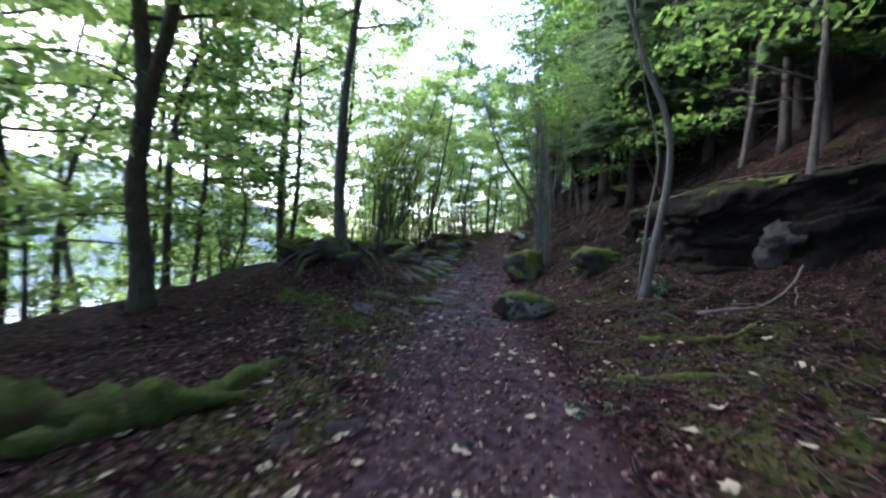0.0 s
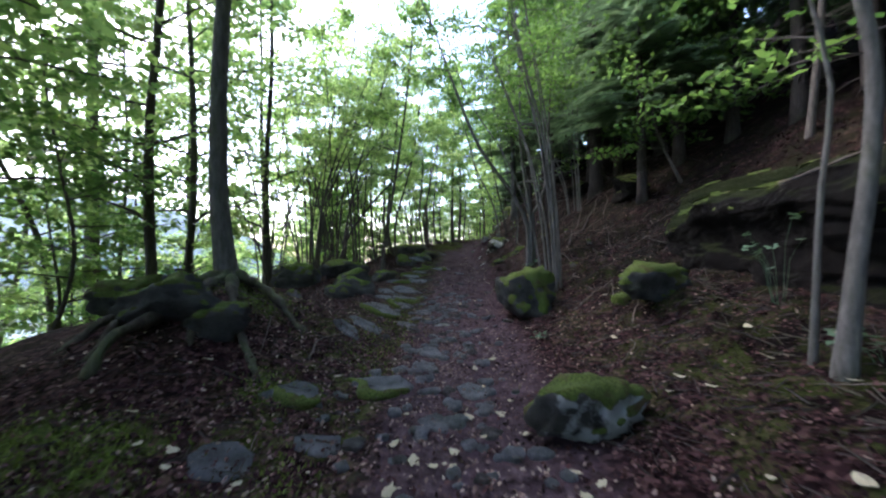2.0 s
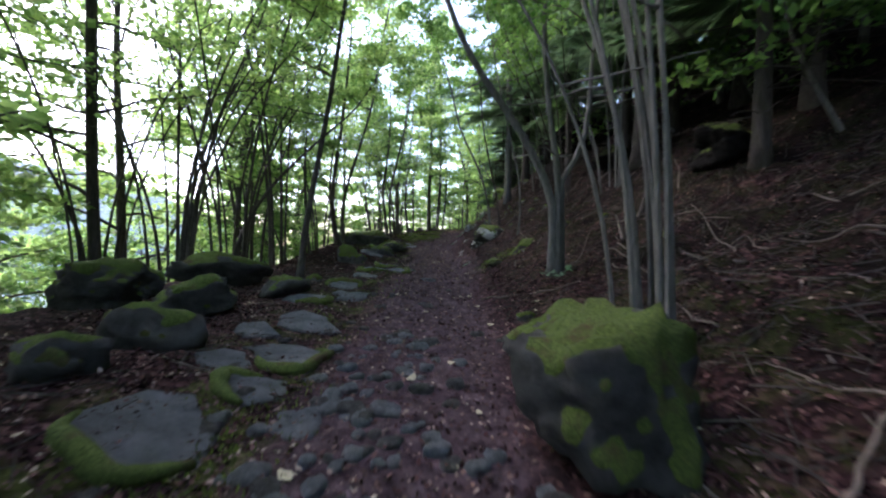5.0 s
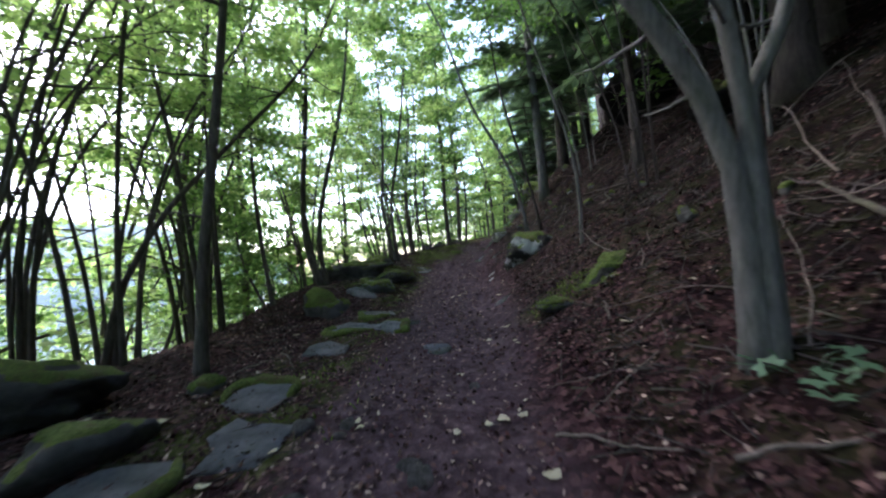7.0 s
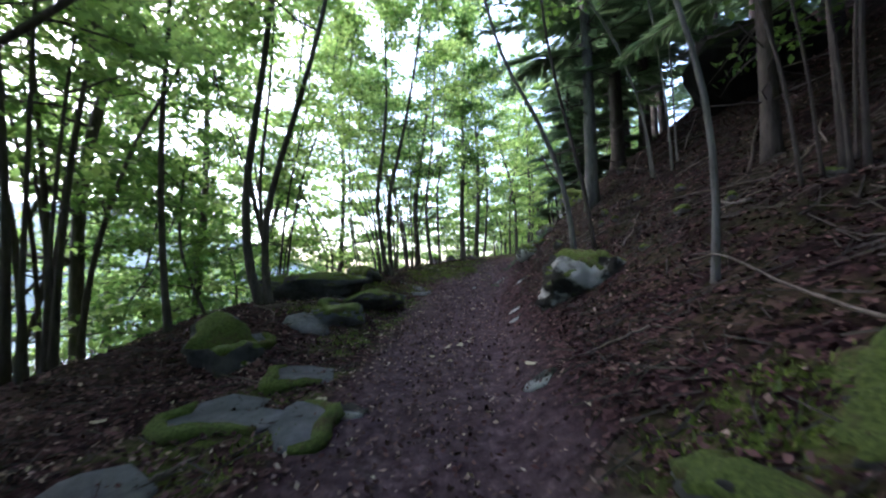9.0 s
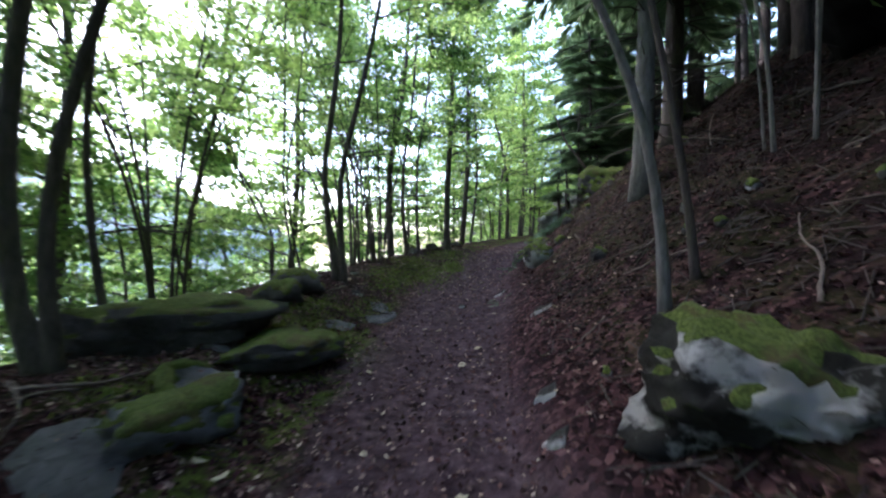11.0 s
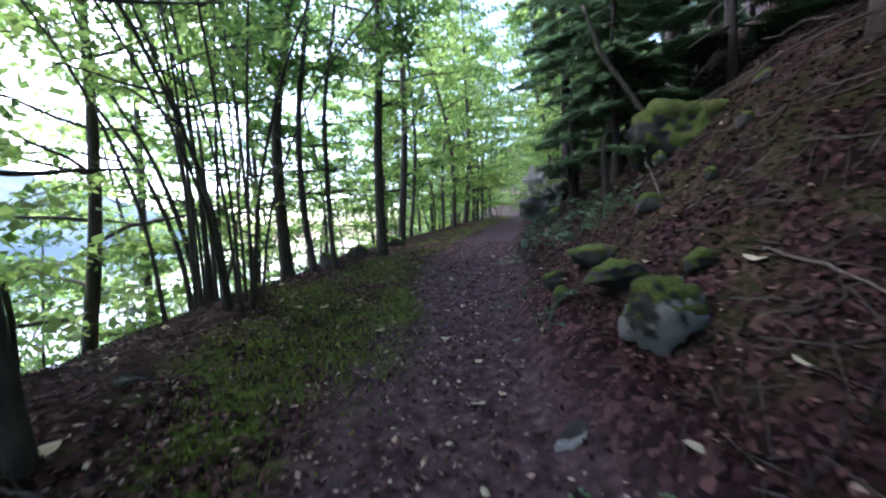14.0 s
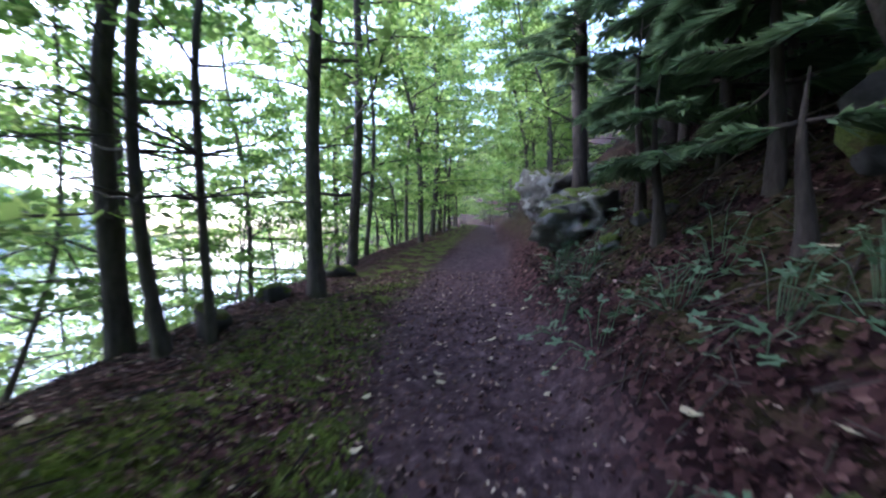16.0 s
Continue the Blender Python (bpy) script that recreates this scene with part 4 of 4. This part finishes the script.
# ---- flat stones set along the path ----
def flat_stone(x, y, width, depth, seed, turn=0.0, mossy=False, thick=0.07, pale=False):
    """A flat, uneven paving stone bedded in the path."""
    rng = np.random.default_rng(seed)
    n = 10
    a = np.linspace(0, 2 * np.pi, n, endpoint=False) + rng.normal(0, 0.16, n)
    r = 1.05 + rng.normal(0, 0.15, n) + 0.12 * np.cos(3 * a + seed * 2.3)
    c, s = np.cos(turn), np.sin(turn)
    ring = np.stack([np.cos(a) * r * width / 2, np.sin(a) * r * depth / 2], 1) @ np.array([[c, s], [-s, c]])
    z0 = gz(x, y)
    verts, rings = [], ((1.02, -0.08), (1.04, thick * 0.55), (0.95, thick), (0.55, thick * 1.08))
    for k, (f, h) in enumerate(rings):
        for p in ring * f:
            slope = gz(x + p[0], y + p[1]) - z0
            verts.append((p[0], p[1], slope + h + (rng.normal(0, 0.006) if k else 0)))
    verts.append((0, 0, thick * 1.1))
    faces = [(k * n + i, k * n + (i + 1) % n, (k + 1) * n + (i + 1) % n, (k + 1) * n + i) for k in range(3) for i in range(n)]
    faces += [(3 * n + i, 3 * n + (i + 1) % n, 4 * n) for i in range(n)]
    label = "flat grey stone with a mossy edge set in the path" if mossy else "flat grey stone bedded in the trodden path"
    root = tagged(new("flat_stone"), label, "stone", "stones along the path")
    root.location = (x, y, z0)
    mesh_object("slab", verts, faces, PALE_ROCK if pale else SLAB, root, flat=True)
    if mossy:
        k = rng.integers(0, n)
        pts = [ring[(k + i) % n] * 1.0 for i in range(6)]
        line = np.array([(p[0], p[1], gz(x + p[0], y + p[1]) - z0 + thick * 0.6) for p in pts])
        v, f = tube(spline(line, 14), 0.055 * np.sin(np.linspace(0.25, 2.9, 14)) + 0.01, 8, rng, 0.12)
        mesh_object("moss", v, f, MOSS, root, "tuft of green moss")
    return root


STONES = [(-0.72, 16.35, 0.75, 0.65), (-0.15, 16.25, 0.6, 0.45), (-0.85, 15.5, 0.5, 0.5), (0.5, 15.2, 0.34, 0.3), (-1.25, 13.2, 0.6, 0.5), (-0.82, 13.65, 0.6, 0.5), (-1.05, 14.25, 0.5, 0.6), (-0.55, 17.1, 0.5, 0.6), (0.06, 21.4, 0.4, 0.26), (1.99, 20.75, 0.24, 0.13), (1.57, 18.75, 0.17, 0.14), (-1.0, 18.4, 0.5, 0.35),
          (-0.87, 7.0, 0.5, 0.55), (-1.55, 6.55, 0.42, 0.4), (0.06, 6.9, 0.3, 0.35), (-1.7, 5.6, 0.36, 0.33), (-1.3, 9.9, 0.62, 0.75), (-1.35, 8.7, 0.45, 0.45), (-1.5, 8.2, 0.35, 0.35),
          (-0.98, 11.25, 0.62, 0.7), (-1.02, 12.2, 0.66, 0.6), (-0.84, 9.4, 0.28, 0.4), (-0.22, 9.45, 0.24, 0.3), (0.07, 16.45, 0.26, 0.26), (1.45, 16.6, 0.2, 0.25),
          (-0.9, 19.2, 0.42, 0.4), (-1.1, 18.45, 0.5, 0.4), (-1.05, 19.75, 0.3, 0.25), (-0.37, 20.9, 0.34, 0.24), (-0.03, 21.75, 0.34, 0.22), (1.64, 19.25, 0.17, 0.17),
          (-0.45, 22.2, 0.22, 0.18), (-0.8, 23.45, 0.2, 0.2), (1.78, 22.5, 0.17, 0.12), (1.14, 22.0, 0.12, 0.1), (-0.45, 8.1, 0.4, 0.35), (-0.5, 7.6, 0.35, 0.3), (-1.0, 10.6, 0.45, 0.4), (-1.35, 10.9, 0.4, 0.35),
          (-1.2, 5.9, 0.3, 0.28), (-0.35, 6.3, 0.3, 0.26), (-1.45, 11.7, 0.4, 0.4), (-0.55, 10.2, 0.3, 0.3), (-1.35, 17.75, 0.45, 0.4)]
for k, (x, y, w, d) in enumerate(STONES):
    flat_stone(x, y, w * 0.95, d * 0.9, 200 + k, k * 1.7, w > 0.4 and k % 3 != 2, 0.018 if w < 0.4 else 0.028, w < 0.28)


# ---- small angular stones trodden into the path ----
rng = np.random.default_rng(15)
pebbles = []
for k in range(6):
    n = 9
    a = np.linspace(0, 2 * np.pi, n, endpoint=False)
    r = 1 + rng.normal(0, 0.16, n)
    ring = np.stack([np.cos(a) * r * 0.5, np.sin(a) * r * 0.38], 1)
    v = [(p[0] * f, p[1] * f, h + rng.normal(0, 0.02)) for f, h in ((1.0, -0.25), (1.0, 0.06), (0.8, 0.16)) for p in ring] + [(0, 0, 0.2)]
    f = [(j * n + i, j * n + (i + 1) % n, (j + 1) * n + (i + 1) % n, (j + 1) * n + i) for j in range(2) for i in range(n)] + [(2 * n + i, 2 * n + (i + 1) % n, 3 * n) for i in range(n)]
    me = bpy.data.meshes.new("cobble")
    me.from_pydata([tuple(map(float, q)) for q in v], [], f)
    me.materials.append(SLAB if k % 3 else ROCK)
    pebbles.append(me)
for k in range(260):
    y = rng.uniform(5.2, 12.0) if k % 3 else rng.uniform(2, 14.5)
    u = rng.normal(-0.45, 0.5)
    x = u + float(path_x(y))
    cob = tagged(new("cobble", pebbles[k % 6]), "small angular grey stone trodden into the path", "stone", "small path stones")
    cob.matrix_basis = pose(x, y, gz(x, y) + 0.004, rng.normal(0, 6), rng.normal(0, 6), rng.uniform(0, 360)) @ Matrix.Scale(rng.uniform(0.06, 0.21), 4)


# ---- mossy logs, roots and sticks ----
def stick(name, label, points, radius, mat, seed, category="branch", group="", lift=0.0, ground=True, sides=7, taper=0.6, wobble=0.08):
    rng = np.random.default_rng(seed)
    p = [np.array((q[0], q[1], gz(q[0], q[1]) + lift if ground else q[2])) for q in points]
    foot = p[0].copy()
    line = spline(np.array(p) - foot, 40 if radius > 0.04 else 18)
    line = line + np.cumsum(rng.normal(0, 0.006, line.shape), axis=0)
    t = np.linspace(0, 1, len(line))
    lumps = 1 + 0.25 * np.sin(t * 17 + seed) * (radius > 0.04) + 0.15 * np.sin(t * 41 + seed * 2) * (radius > 0.04)
    v, f = tube(line, radius * (1 - taper * t) * lumps, sides, rng, wobble)
    ob = mesh_object(name, v, f, mat)
    ob.location = foot
    return tagged(ob, label, category, group)


stick("mossy_log", "thick moss-covered root lying on the litter", [(-2.9, 1.75), (-2.2, 1.95), (-1.9, 2.3), (-1.83, 2.8), (-1.8, 3.25)], 0.2, MOSS, 1, "log", lift=0.03, sides=14, taper=0.7, wobble=0.1)
stick("mossy_log", "moss-covered root beside a larger one", [(-2.35, 1.55), (-2.0, 1.95), (-1.55, 2.35)], 0.11, MOSS, 2, "log", lift=0.02, sides=12, wobble=0.1)
for k, (pts, r) in enumerate([([(-2.95, 8.0, 1.38), (-2.95, 7.45, 1.24), (-3.0, 6.95, 1.1), (-3.08, 6.5, 0.98), (-3.12, 6.25, 0.62)], 0.075), ([(-2.92, 8.0, 1.36), (-2.62, 7.5, 1.12), (-2.32, 7.05, 0.78), (-2.0, 6.7, 0.4)], 0.07), ([(-3.0, 8.0, 1.38), (-3.35, 7.5, 1.2), (-3.7, 6.95, 0.95), (-3.9, 6.5, 0.6)], 0.07),
                              ([(-2.9, 8.1, 1.36), (-2.5, 7.95, 1.15), (-2.1, 7.7, 0.8), (-1.75, 7.6, 0.45)], 0.06), ([(-3.05, 8.0, 1.36), (-3.2, 7.3, 1.14), (-3.32, 6.8, 0.98), (-3.3, 6.45, 0.7)], 0.05), ([(-2.95, 7.9, 1.3), (-2.78, 7.2, 1.02), (-2.7, 6.75, 0.8), (-2.6, 6.5, 0.5)], 0.045)]):
    stick("tree_root", "exposed bark-covered root arching over the mossy mound", pts, r, BARK_MOSSY, 10 + k, "root", "roots on the mound", 0, False, sides=9, taper=0.45)
for k, (pts, r) in enumerate([([(1.18, 13.33), (1.39, 13.04), (1.6, 12.79)], 0.012), ([(1.74, 12.66), (2.02, 12.55), (2.35, 12.4)], 0.014), ([(-0.95, 9.06), (-0.74, 9.37), (-0.47, 9.73)], 0.018),
                              ([(-1.9, 18.9), (-1.44, 18.95), (-1.15, 19.45)], 0.016), ([(-0.85, 18.58), (-0.79, 18.93), (-0.73, 19.21)], 0.010), ([(2.35, 8.76), (2.66, 8.69), (2.95, 8.6)], 0.013),
                              ([(-0.71, 15.62), (-0.49, 15.96)], 0.012), ([(2.05, 20.56), (2.25, 20.61)], 0.010), ([(2.9, 4.9), (3.6, 4.8), (4.4, 5.1)], 0.03), ([(1.9, 4.2), (2.6, 4.0), (3.4, 4.2)], 0.05), ([(1.3, 3.2), (2.2, 3.1), (3.0, 3.4)], 0.06), ([(-2.4, 4.2), (-1.9, 4.4), (-1.5, 4.3)], 0.012), ([(-1.75, 5.0), (-1.6, 5.5), (-1.65, 6.0)], 0.01)]):
    mossy = r >= 0.05
    stick("mossy_branch" if mossy else "fallen_stick", "half-rotten mossy branch on the forest floor" if mossy else "thin dead stick lying on the leaf litter", pts, r, MOSS if mossy else TWIG, 30 + k, "branch" if mossy else "stick", "fallen sticks", 0.012)
for k, (pts, r) in enumerate([([(4.2, 21.6, 3.55), (3.85, 19.9, 2.98), (3.7, 18.7, 2.75)], 0.012), ([(3.85, 20.7, 3.0), (3.6, 19.4, 2.62), (3.45, 18.6, 2.45)], 0.012), ([(3.3, 21.1, 2.68), (3.7, 20.8, 2.95), (4.1, 20.5, 3.2)], 0.016),
                              ([(3.6, 24.3, 3.1), (3.3, 23.8, 2.88), (3.1, 23.4, 2.66)], 0.012), ([(4.9, 25.5, 4.3), (4.9, 25.0, 4.6), (4.6, 24.3, 4.7)], 0.014), ([(4.25, 24.75, 3.85), (3.9, 24.75, 4.35), (3.55, 24.78, 4.85), (3.3, 24.8, 5.4)], 0.04), ([(3.2, 6.9, 2.2), (4.3, 6.6, 2.62), (5.6, 6.2, 2.8)], 0.02)]):
    stick("leaning_branch", "bare dead branch leaning on the slope", pts, r, TWIG, 60 + k, "branch", "dead branches", 0, False)
for k in range(26):
    rng = np.random.default_rng(1300 + k)
    y, u, a, ln = rng.uniform(10, 25.5), rng.uniform(1.9, 4.2), rng.uniform(-0.9, 0.9), rng.uniform(0.7, 1.9)
    x = u + float(path_x(y))
    pts = [(x + f * ln * np.sin(a) + rng.normal(0, 0.03), y + f * ln * np.cos(a), gz(x + f * ln * np.sin(a), y + f * ln * np.cos(a)) + 0.02 + f * rng.uniform(0.05, 0.3)) for f in (0, 0.35, 0.7, 1)]
    stick("dead_branch", "long bare dead branch lying across the slope", pts, rng.uniform(0.007, 0.014), TWIG, 1330 + k, "branch", "dead branches", 0, False, sides=6)
stick("mossy_log", "thick mossy log lying at the foot of the rock wall", [(2.3, 8.5), (2.6, 8.6), (3.0, 8.6), (3.4, 8.7)], 0.11, MOSS, 83, "log", lift=0.03, sides=12, wobble=0.1)
for k in range(120):
    rng = np.random.default_rng(900 + k)
    y = rng.uniform(3, 28)
    u = rng.uniform(1.2, 4.6) if k % 4 else rng.uniform(-3.6, -1.3)
    x = u + float(path_x(y))
    a = rng.uniform(0, 6.28)
    ln = rng.uniform(0.25, 0.9)
    stick("fallen_stick", "thin dead stick lying on the leaf litter", [(x, y), (x + 0.5 * ln * np.cos(a) + rng.normal(0, 0.04), y + 0.5 * ln * np.sin(a)), (x + ln * np.cos(a), y + ln * np.sin(a))], rng.uniform(0.006, 0.014), TWIG, 950 + k, "stick", "fallen sticks", 0.015, sides=5)


# ---- undergrowth ----
def lobed_leaf(size, lobes=5):
    pts = []
    for k in range(lobes * 2 + 1):
        a = np.pi * (0.12 + 0.76 * k / (lobes * 2)) * 2 - np.pi * 0.5 - np.pi * 0.5
        r = size * (1.0 if k % 2 else 0.62)
        pts.append((r * np.sin(a) * 0.8, -r * np.cos(a) * 0.8, 0.02 * size * (k % 2)))
    return [(0, -size * 0.5, 0)] + pts


def plant_tuft(x, y, seed, count, size, height, spread, label, mat, name="broadleaf_plant", group="undergrowth"):
    """A low plant: bent stalks that each carry a lobed leaf."""
    rng = np.random.default_rng(seed)
    root = tagged(new(name), label, "plant", group)
    root.location = on_ground(x, y)
    outline = np.array(lobed_leaf(1.0))
    n = len(outline)
    for k in range(count):
        a = rng.uniform(0, 2 * np.pi)
        r = spread * rng.uniform(0.15, 1) ** 0.7
        h = height * rng.uniform(0.5, 1.1)
        tip = np.array([r * np.cos(a), r * np.sin(a), gz(x + r * np.cos(a), y + r * np.sin(a)) - root.location.z + h])
        v, f = tube(np.array([(tip[0] * 0.2, tip[1] * 0.2, -0.03), (tip[0] * 0.5, tip[1] * 0.5, max(tip[2] * 0.7, 0.0)), tuple(tip)]), [0.004, 0.003, 0.002], 4)
        s = size * rng.uniform(0.6, 1.2)
        m = np.array(Euler((rng.normal(0, 0.35), rng.normal(0, 0.35), rng.uniform(0, 6.28))).to_matrix())
        leaf_v = (outline * s) @ m.T + tip
        fan = [(0, i, i + 1) for i in range(1, n - 1)]
        v, f = joined([(v, f), (leaf_v, fan)])
        mesh_object("leaf", v, f, mat, root, flat=True)
    return root


tufts = [(2.9, 5.8, 9, 0.1, 0.12, 0.28), (2.95, 6.05, 7, 0.1, 0.12, 0.25), (2.25, 12.85, 9, 0.1, 0.14, 0.28), (1.09, 8.5, 8, 0.06, 0.06, 0.2), (1.5, 11.4, 10, 0.07, 0.07, 0.3),
         (3.2, 25.35, 20, 0.075, 0.21, 0.4), (3.15, 24.75, 20, 0.075, 0.20, 0.4), (3.2, 24.4, 19, 0.075, 0.17, 0.4), (3.5, 25.3, 18, 0.075, 0.24, 0.4), (2.9, 25.7, 10, 0.09, 0.2, 0.35), (3.0, 26.3, 10, 0.09, 0.2, 0.35),
         (0.95, 2.6, 8, 0.05, 0.05, 0.25), (1.2, 3.3, 8, 0.05, 0.05, 0.3), (-1.5, 4.1, 8, 0.045, 0.04, 0.25), (1.7, 22.0, 8, 0.05, 0.06, 0.2), (2.1, 23.6, 9, 0.06, 0.08, 0.3), (2.3, 24.6, 9, 0.06, 0.1, 0.3), (3.35, 7.1, 9, 0.09, 0.8, 0.3), (3.55, 27.2, 18, 0.075, 0.21, 0.4), (3.75, 26.8, 18, 0.075, 0.24, 0.4), (3.9, 27.6, 18, 0.075, 0.35, 0.35), (3.4, 26.6, 18, 0.075, 0.17, 0.4)]
for k, (x, y, c, s, h, r) in enumerate(tufts):
    plant_tuft(x, y, 300 + k, c, s, h, r, "broad green leaves of a low plant on the bank" if s > 0.07 else "small green seedlings among fallen leaves", FERN)


# ---- small stones and moss hummocks on the bank ----
rng = np.random.default_rng(5)
for k in range(34):
    y = rng.uniform(11, 29)
    u = rng.uniform(1.0, 3.6)
    s = rng.uniform(0.07, 0.18)
    rock("bank_stone", "small half-buried stone with moss on the bank", u + float(path_x(y)), y, (s * 1.3, s, s * 0.7), 400 + k, PALE_ROCK if k % 5 == 0 else ROCK, rng.uniform(0.5, 0.85), 0.35, rng.uniform(0, 180), group="stones on the bank", detail=3)
for k in range(14):
    y = rng.uniform(9, 31)
    s = rng.uniform(0.2, 0.55)
    rock("verge_stone", "mossy stone at the lakeside verge", float(path_x(y)) - rng.uniform(1.9, 3.0), y, (s * 1.4, s, s * 0.6), 450 + k, ROCK, rng.uniform(0.4, 0.8), 0.35, rng.uniform(0, 180), group="stones on the verge", detail=3)


# ---- moss cushions and rotting logs ----
def moss_tufts():
    """Short upright blades that give the moss its fuzz."""
    rng = np.random.default_rng(12)
    spots = []
    for x0, y0, w, d in MOSSY:
        n = int(1100 * w * d) + 150
        spots.append(np.stack([rng.normal(x0, 0.36 * w, n), rng.normal(y0, 0.36 * d, n)], 1))
    yy, side_u = rng.uniform(2, 31, 14000), rng.normal(1.2, 0.22, 14000)
    spots.append(np.stack([path_x(yy) - side_u, yy], 1)[fbm(side_u, yy, 0.7, 3, 44) > 0.12])
    p = np.concatenate(spots)
    z = ground_z(p[:, 0], p[:, 1])
    a, h = rng.uniform(0, 2 * np.pi, len(p)), rng.uniform(0.012, 0.045, len(p))
    c = np.stack([p[:, 0], p[:, 1], z - 0.004], 1)
    side = np.stack([np.cos(a), np.sin(a), a * 0], 1) * 0.009
    tip = np.stack([rng.normal(0, 0.014, len(p)), rng.normal(0, 0.014, len(p)), h], 1)
    tagged(quads_object("moss_tufts", np.stack([c - side, c + side, c + tip + side * 0.4, c + tip - side * 0.4], 1), MOSS_BLADE), "short green moss and grass tufts on the verge", "moss", kind="stuff")


moss_tufts()
for k in range(12):
    rng = np.random.default_rng(700 + k)
    y, u = rng.uniform(9, 27), rng.uniform(2.6, 5.5)
    x, a, ln = u + float(path_x(y)), rng.uniform(-0.9, 0.9), rng.uniform(0.8, 2.0)
    stick("rotting_log", "dark rotting log lying across the hillside", [(x, y), (x + 0.5 * ln * np.sin(a), y + 0.5 * ln * np.cos(a)), (x + ln * np.sin(a), y + ln * np.cos(a))], rng.uniform(0.018, 0.032), BARK_BROWN, 720 + k, "log", "rotting logs", 0.04, sides=10)


# ---- fallen leaves ----
def fallen_litter():
    rng = np.random.default_rng(8)
    n = 52000
    y = rng.uniform(-0.5, 30, n)
    u = rng.normal(0, 2.3, n)
    keep = (np.abs(u) < 6) & (rng.uniform(0, 1, n) < np.where(np.abs(u) < 0.8, 0.75, 1.0))
    y, u = y[keep], u[keep]
    x = u + path_x(y)
    z = ground_z(x, y) + rng.uniform(0.006, 0.022, len(x))
    m = 60000
    y2, u2 = rng.uniform(1, 30, m), 1.0 + 6 * rng.uniform(0, 1, m) ** 1.4
    x2 = u2 + path_x(y2)
    y3, u3 = np.r_[rng.uniform(0.5, 21, 24000), rng.uniform(21, 30, 7000)], -1.0 - 3.0 * rng.uniform(0, 1, 31000)
    x2, y2, m = np.r_[x2, u3 + path_x(y3)], np.r_[y2, y3], m + 31000
    x, y, z = np.r_[x, x2], np.r_[y, y2], np.r_[z, ground_z(x2, y2) + rng.uniform(0.006, 0.03, m)]
    tagged(quads_object("leaf_litter", leaf_quads(rng, np.stack([x, y, z], 1), 0.042, 0.4, 0.7), LITTER), "brown fallen leaves strewn over the ground", "leaf litter", kind="stuff")


def twig_litter():
    """Countless broken twigs among the leaves, each a thin three-sided rod."""
    rng = np.random.default_rng(21)
    n = 9000
    y = rng.uniform(0.5, 29, n)
    u = np.where(rng.uniform(0, 1, n) < 0.75, rng.uniform(0.9, 5.5, n), -rng.uniform(0.9, 3.6, n))
    x, a, ln, r = u + path_x(y), rng.uniform(0, np.pi, n), rng.uniform(0.05, 0.3, n), rng.uniform(0.0022, 0.0055, n)
    ends = []
    for s in (-0.5, 0.5):
        ex, ey = x + s * ln * np.cos(a), y + s * ln * np.sin(a)
        ends.append(np.stack([ex, ey, ground_z(ex, ey) + rng.uniform(0.006, 0.035, n)], 1))
    across = np.stack([-np.sin(a), np.cos(a), 0 * a], 1) * r[:, None]
    up_r = np.array([0, 0, 1.0]) * r[:, None]
    ring = [across - up_r, -across - up_r, 1.2 * up_r]
    quads = [np.stack([ends[0] + ring[i], ends[0] + ring[(i + 1) % 3], ends[1] + ring[(i + 1) % 3], ends[1] + ring[i]], 1) for i in range(3)]
    tagged(quads_object("twig_litter", np.concatenate(quads), BARK_BROWN), "broken dead twigs scattered over the litter", "twigs", kind="stuff")


def leaf_flecks():
    """Small curled tan leaf scraps on the trodden path and its lake side."""
    rng = np.random.default_rng(31)
    y = np.r_[rng.uniform(-0.3, 9, 9000), rng.uniform(7, 30, 15000)]
    u = np.where(rng.uniform(0, 1, len(y)) < 0.45, rng.normal(-0.2, 0.7, len(y)), rng.normal(-1.8, 0.9, len(y)))
    keep = u < 1.0
    x, y = u[keep] + path_x(y[keep]), y[keep]
    c = np.stack([x, y, ground_z(x, y) + rng.uniform(0.01, 0.028, len(x))], 1)
    tagged(quads_object("leaf_scraps", leaf_quads(rng, c, 0.036, 0.45, 0.7), SCRAP), "small tan leaf scraps scattered over the path", "leaf litter", kind="stuff")


fallen_litter()
leaf_flecks()
twig_litter()
rng = np.random.default_rng(9)
shapes = []
for k in range(5):
    a = np.linspace(0, 2 * np.pi, 11, endpoint=False)
    r = 1 + 0.22 * np.cos(5 * a + k) * (k % 2) + rng.normal(0, 0.06, 11)
    v = np.stack([np.cos(a) * r * 0.5, np.sin(a) * r * 0.36, 0.07 * np.cos(2 * a) + rng.normal(0, 0.02, 11)], 1)
    me = bpy.data.meshes.new("fallen_leaf")
    me.from_pydata([(0, 0, 0.02)] + [tuple(p) for p in v], [], [(0, i + 1, (i + 1) % 11 + 1) for i in range(11)])
    me.materials.append(PALE_LEAF)
    shapes.append(me)
for k in range(290):
    y = rng.uniform(0.6, 28) if k % 3 else rng.uniform(0.6, 7)
    u = rng.normal(0.1, 1.5)
    x = u + float(path_x(y))
    leaf = tagged(new("fallen_leaf", shapes[k % 5]), "pale yellowish leaf lying on the dark litter", "leaf", "pale fallen leaves")
    leaf.matrix_basis = pose(x, y, gz(x, y) + 0.022, rng.normal(0, 9), rng.normal(0, 9), rng.uniform(0, 360)) @ Matrix.Scale(rng.uniform(0.055, 0.12), 4)
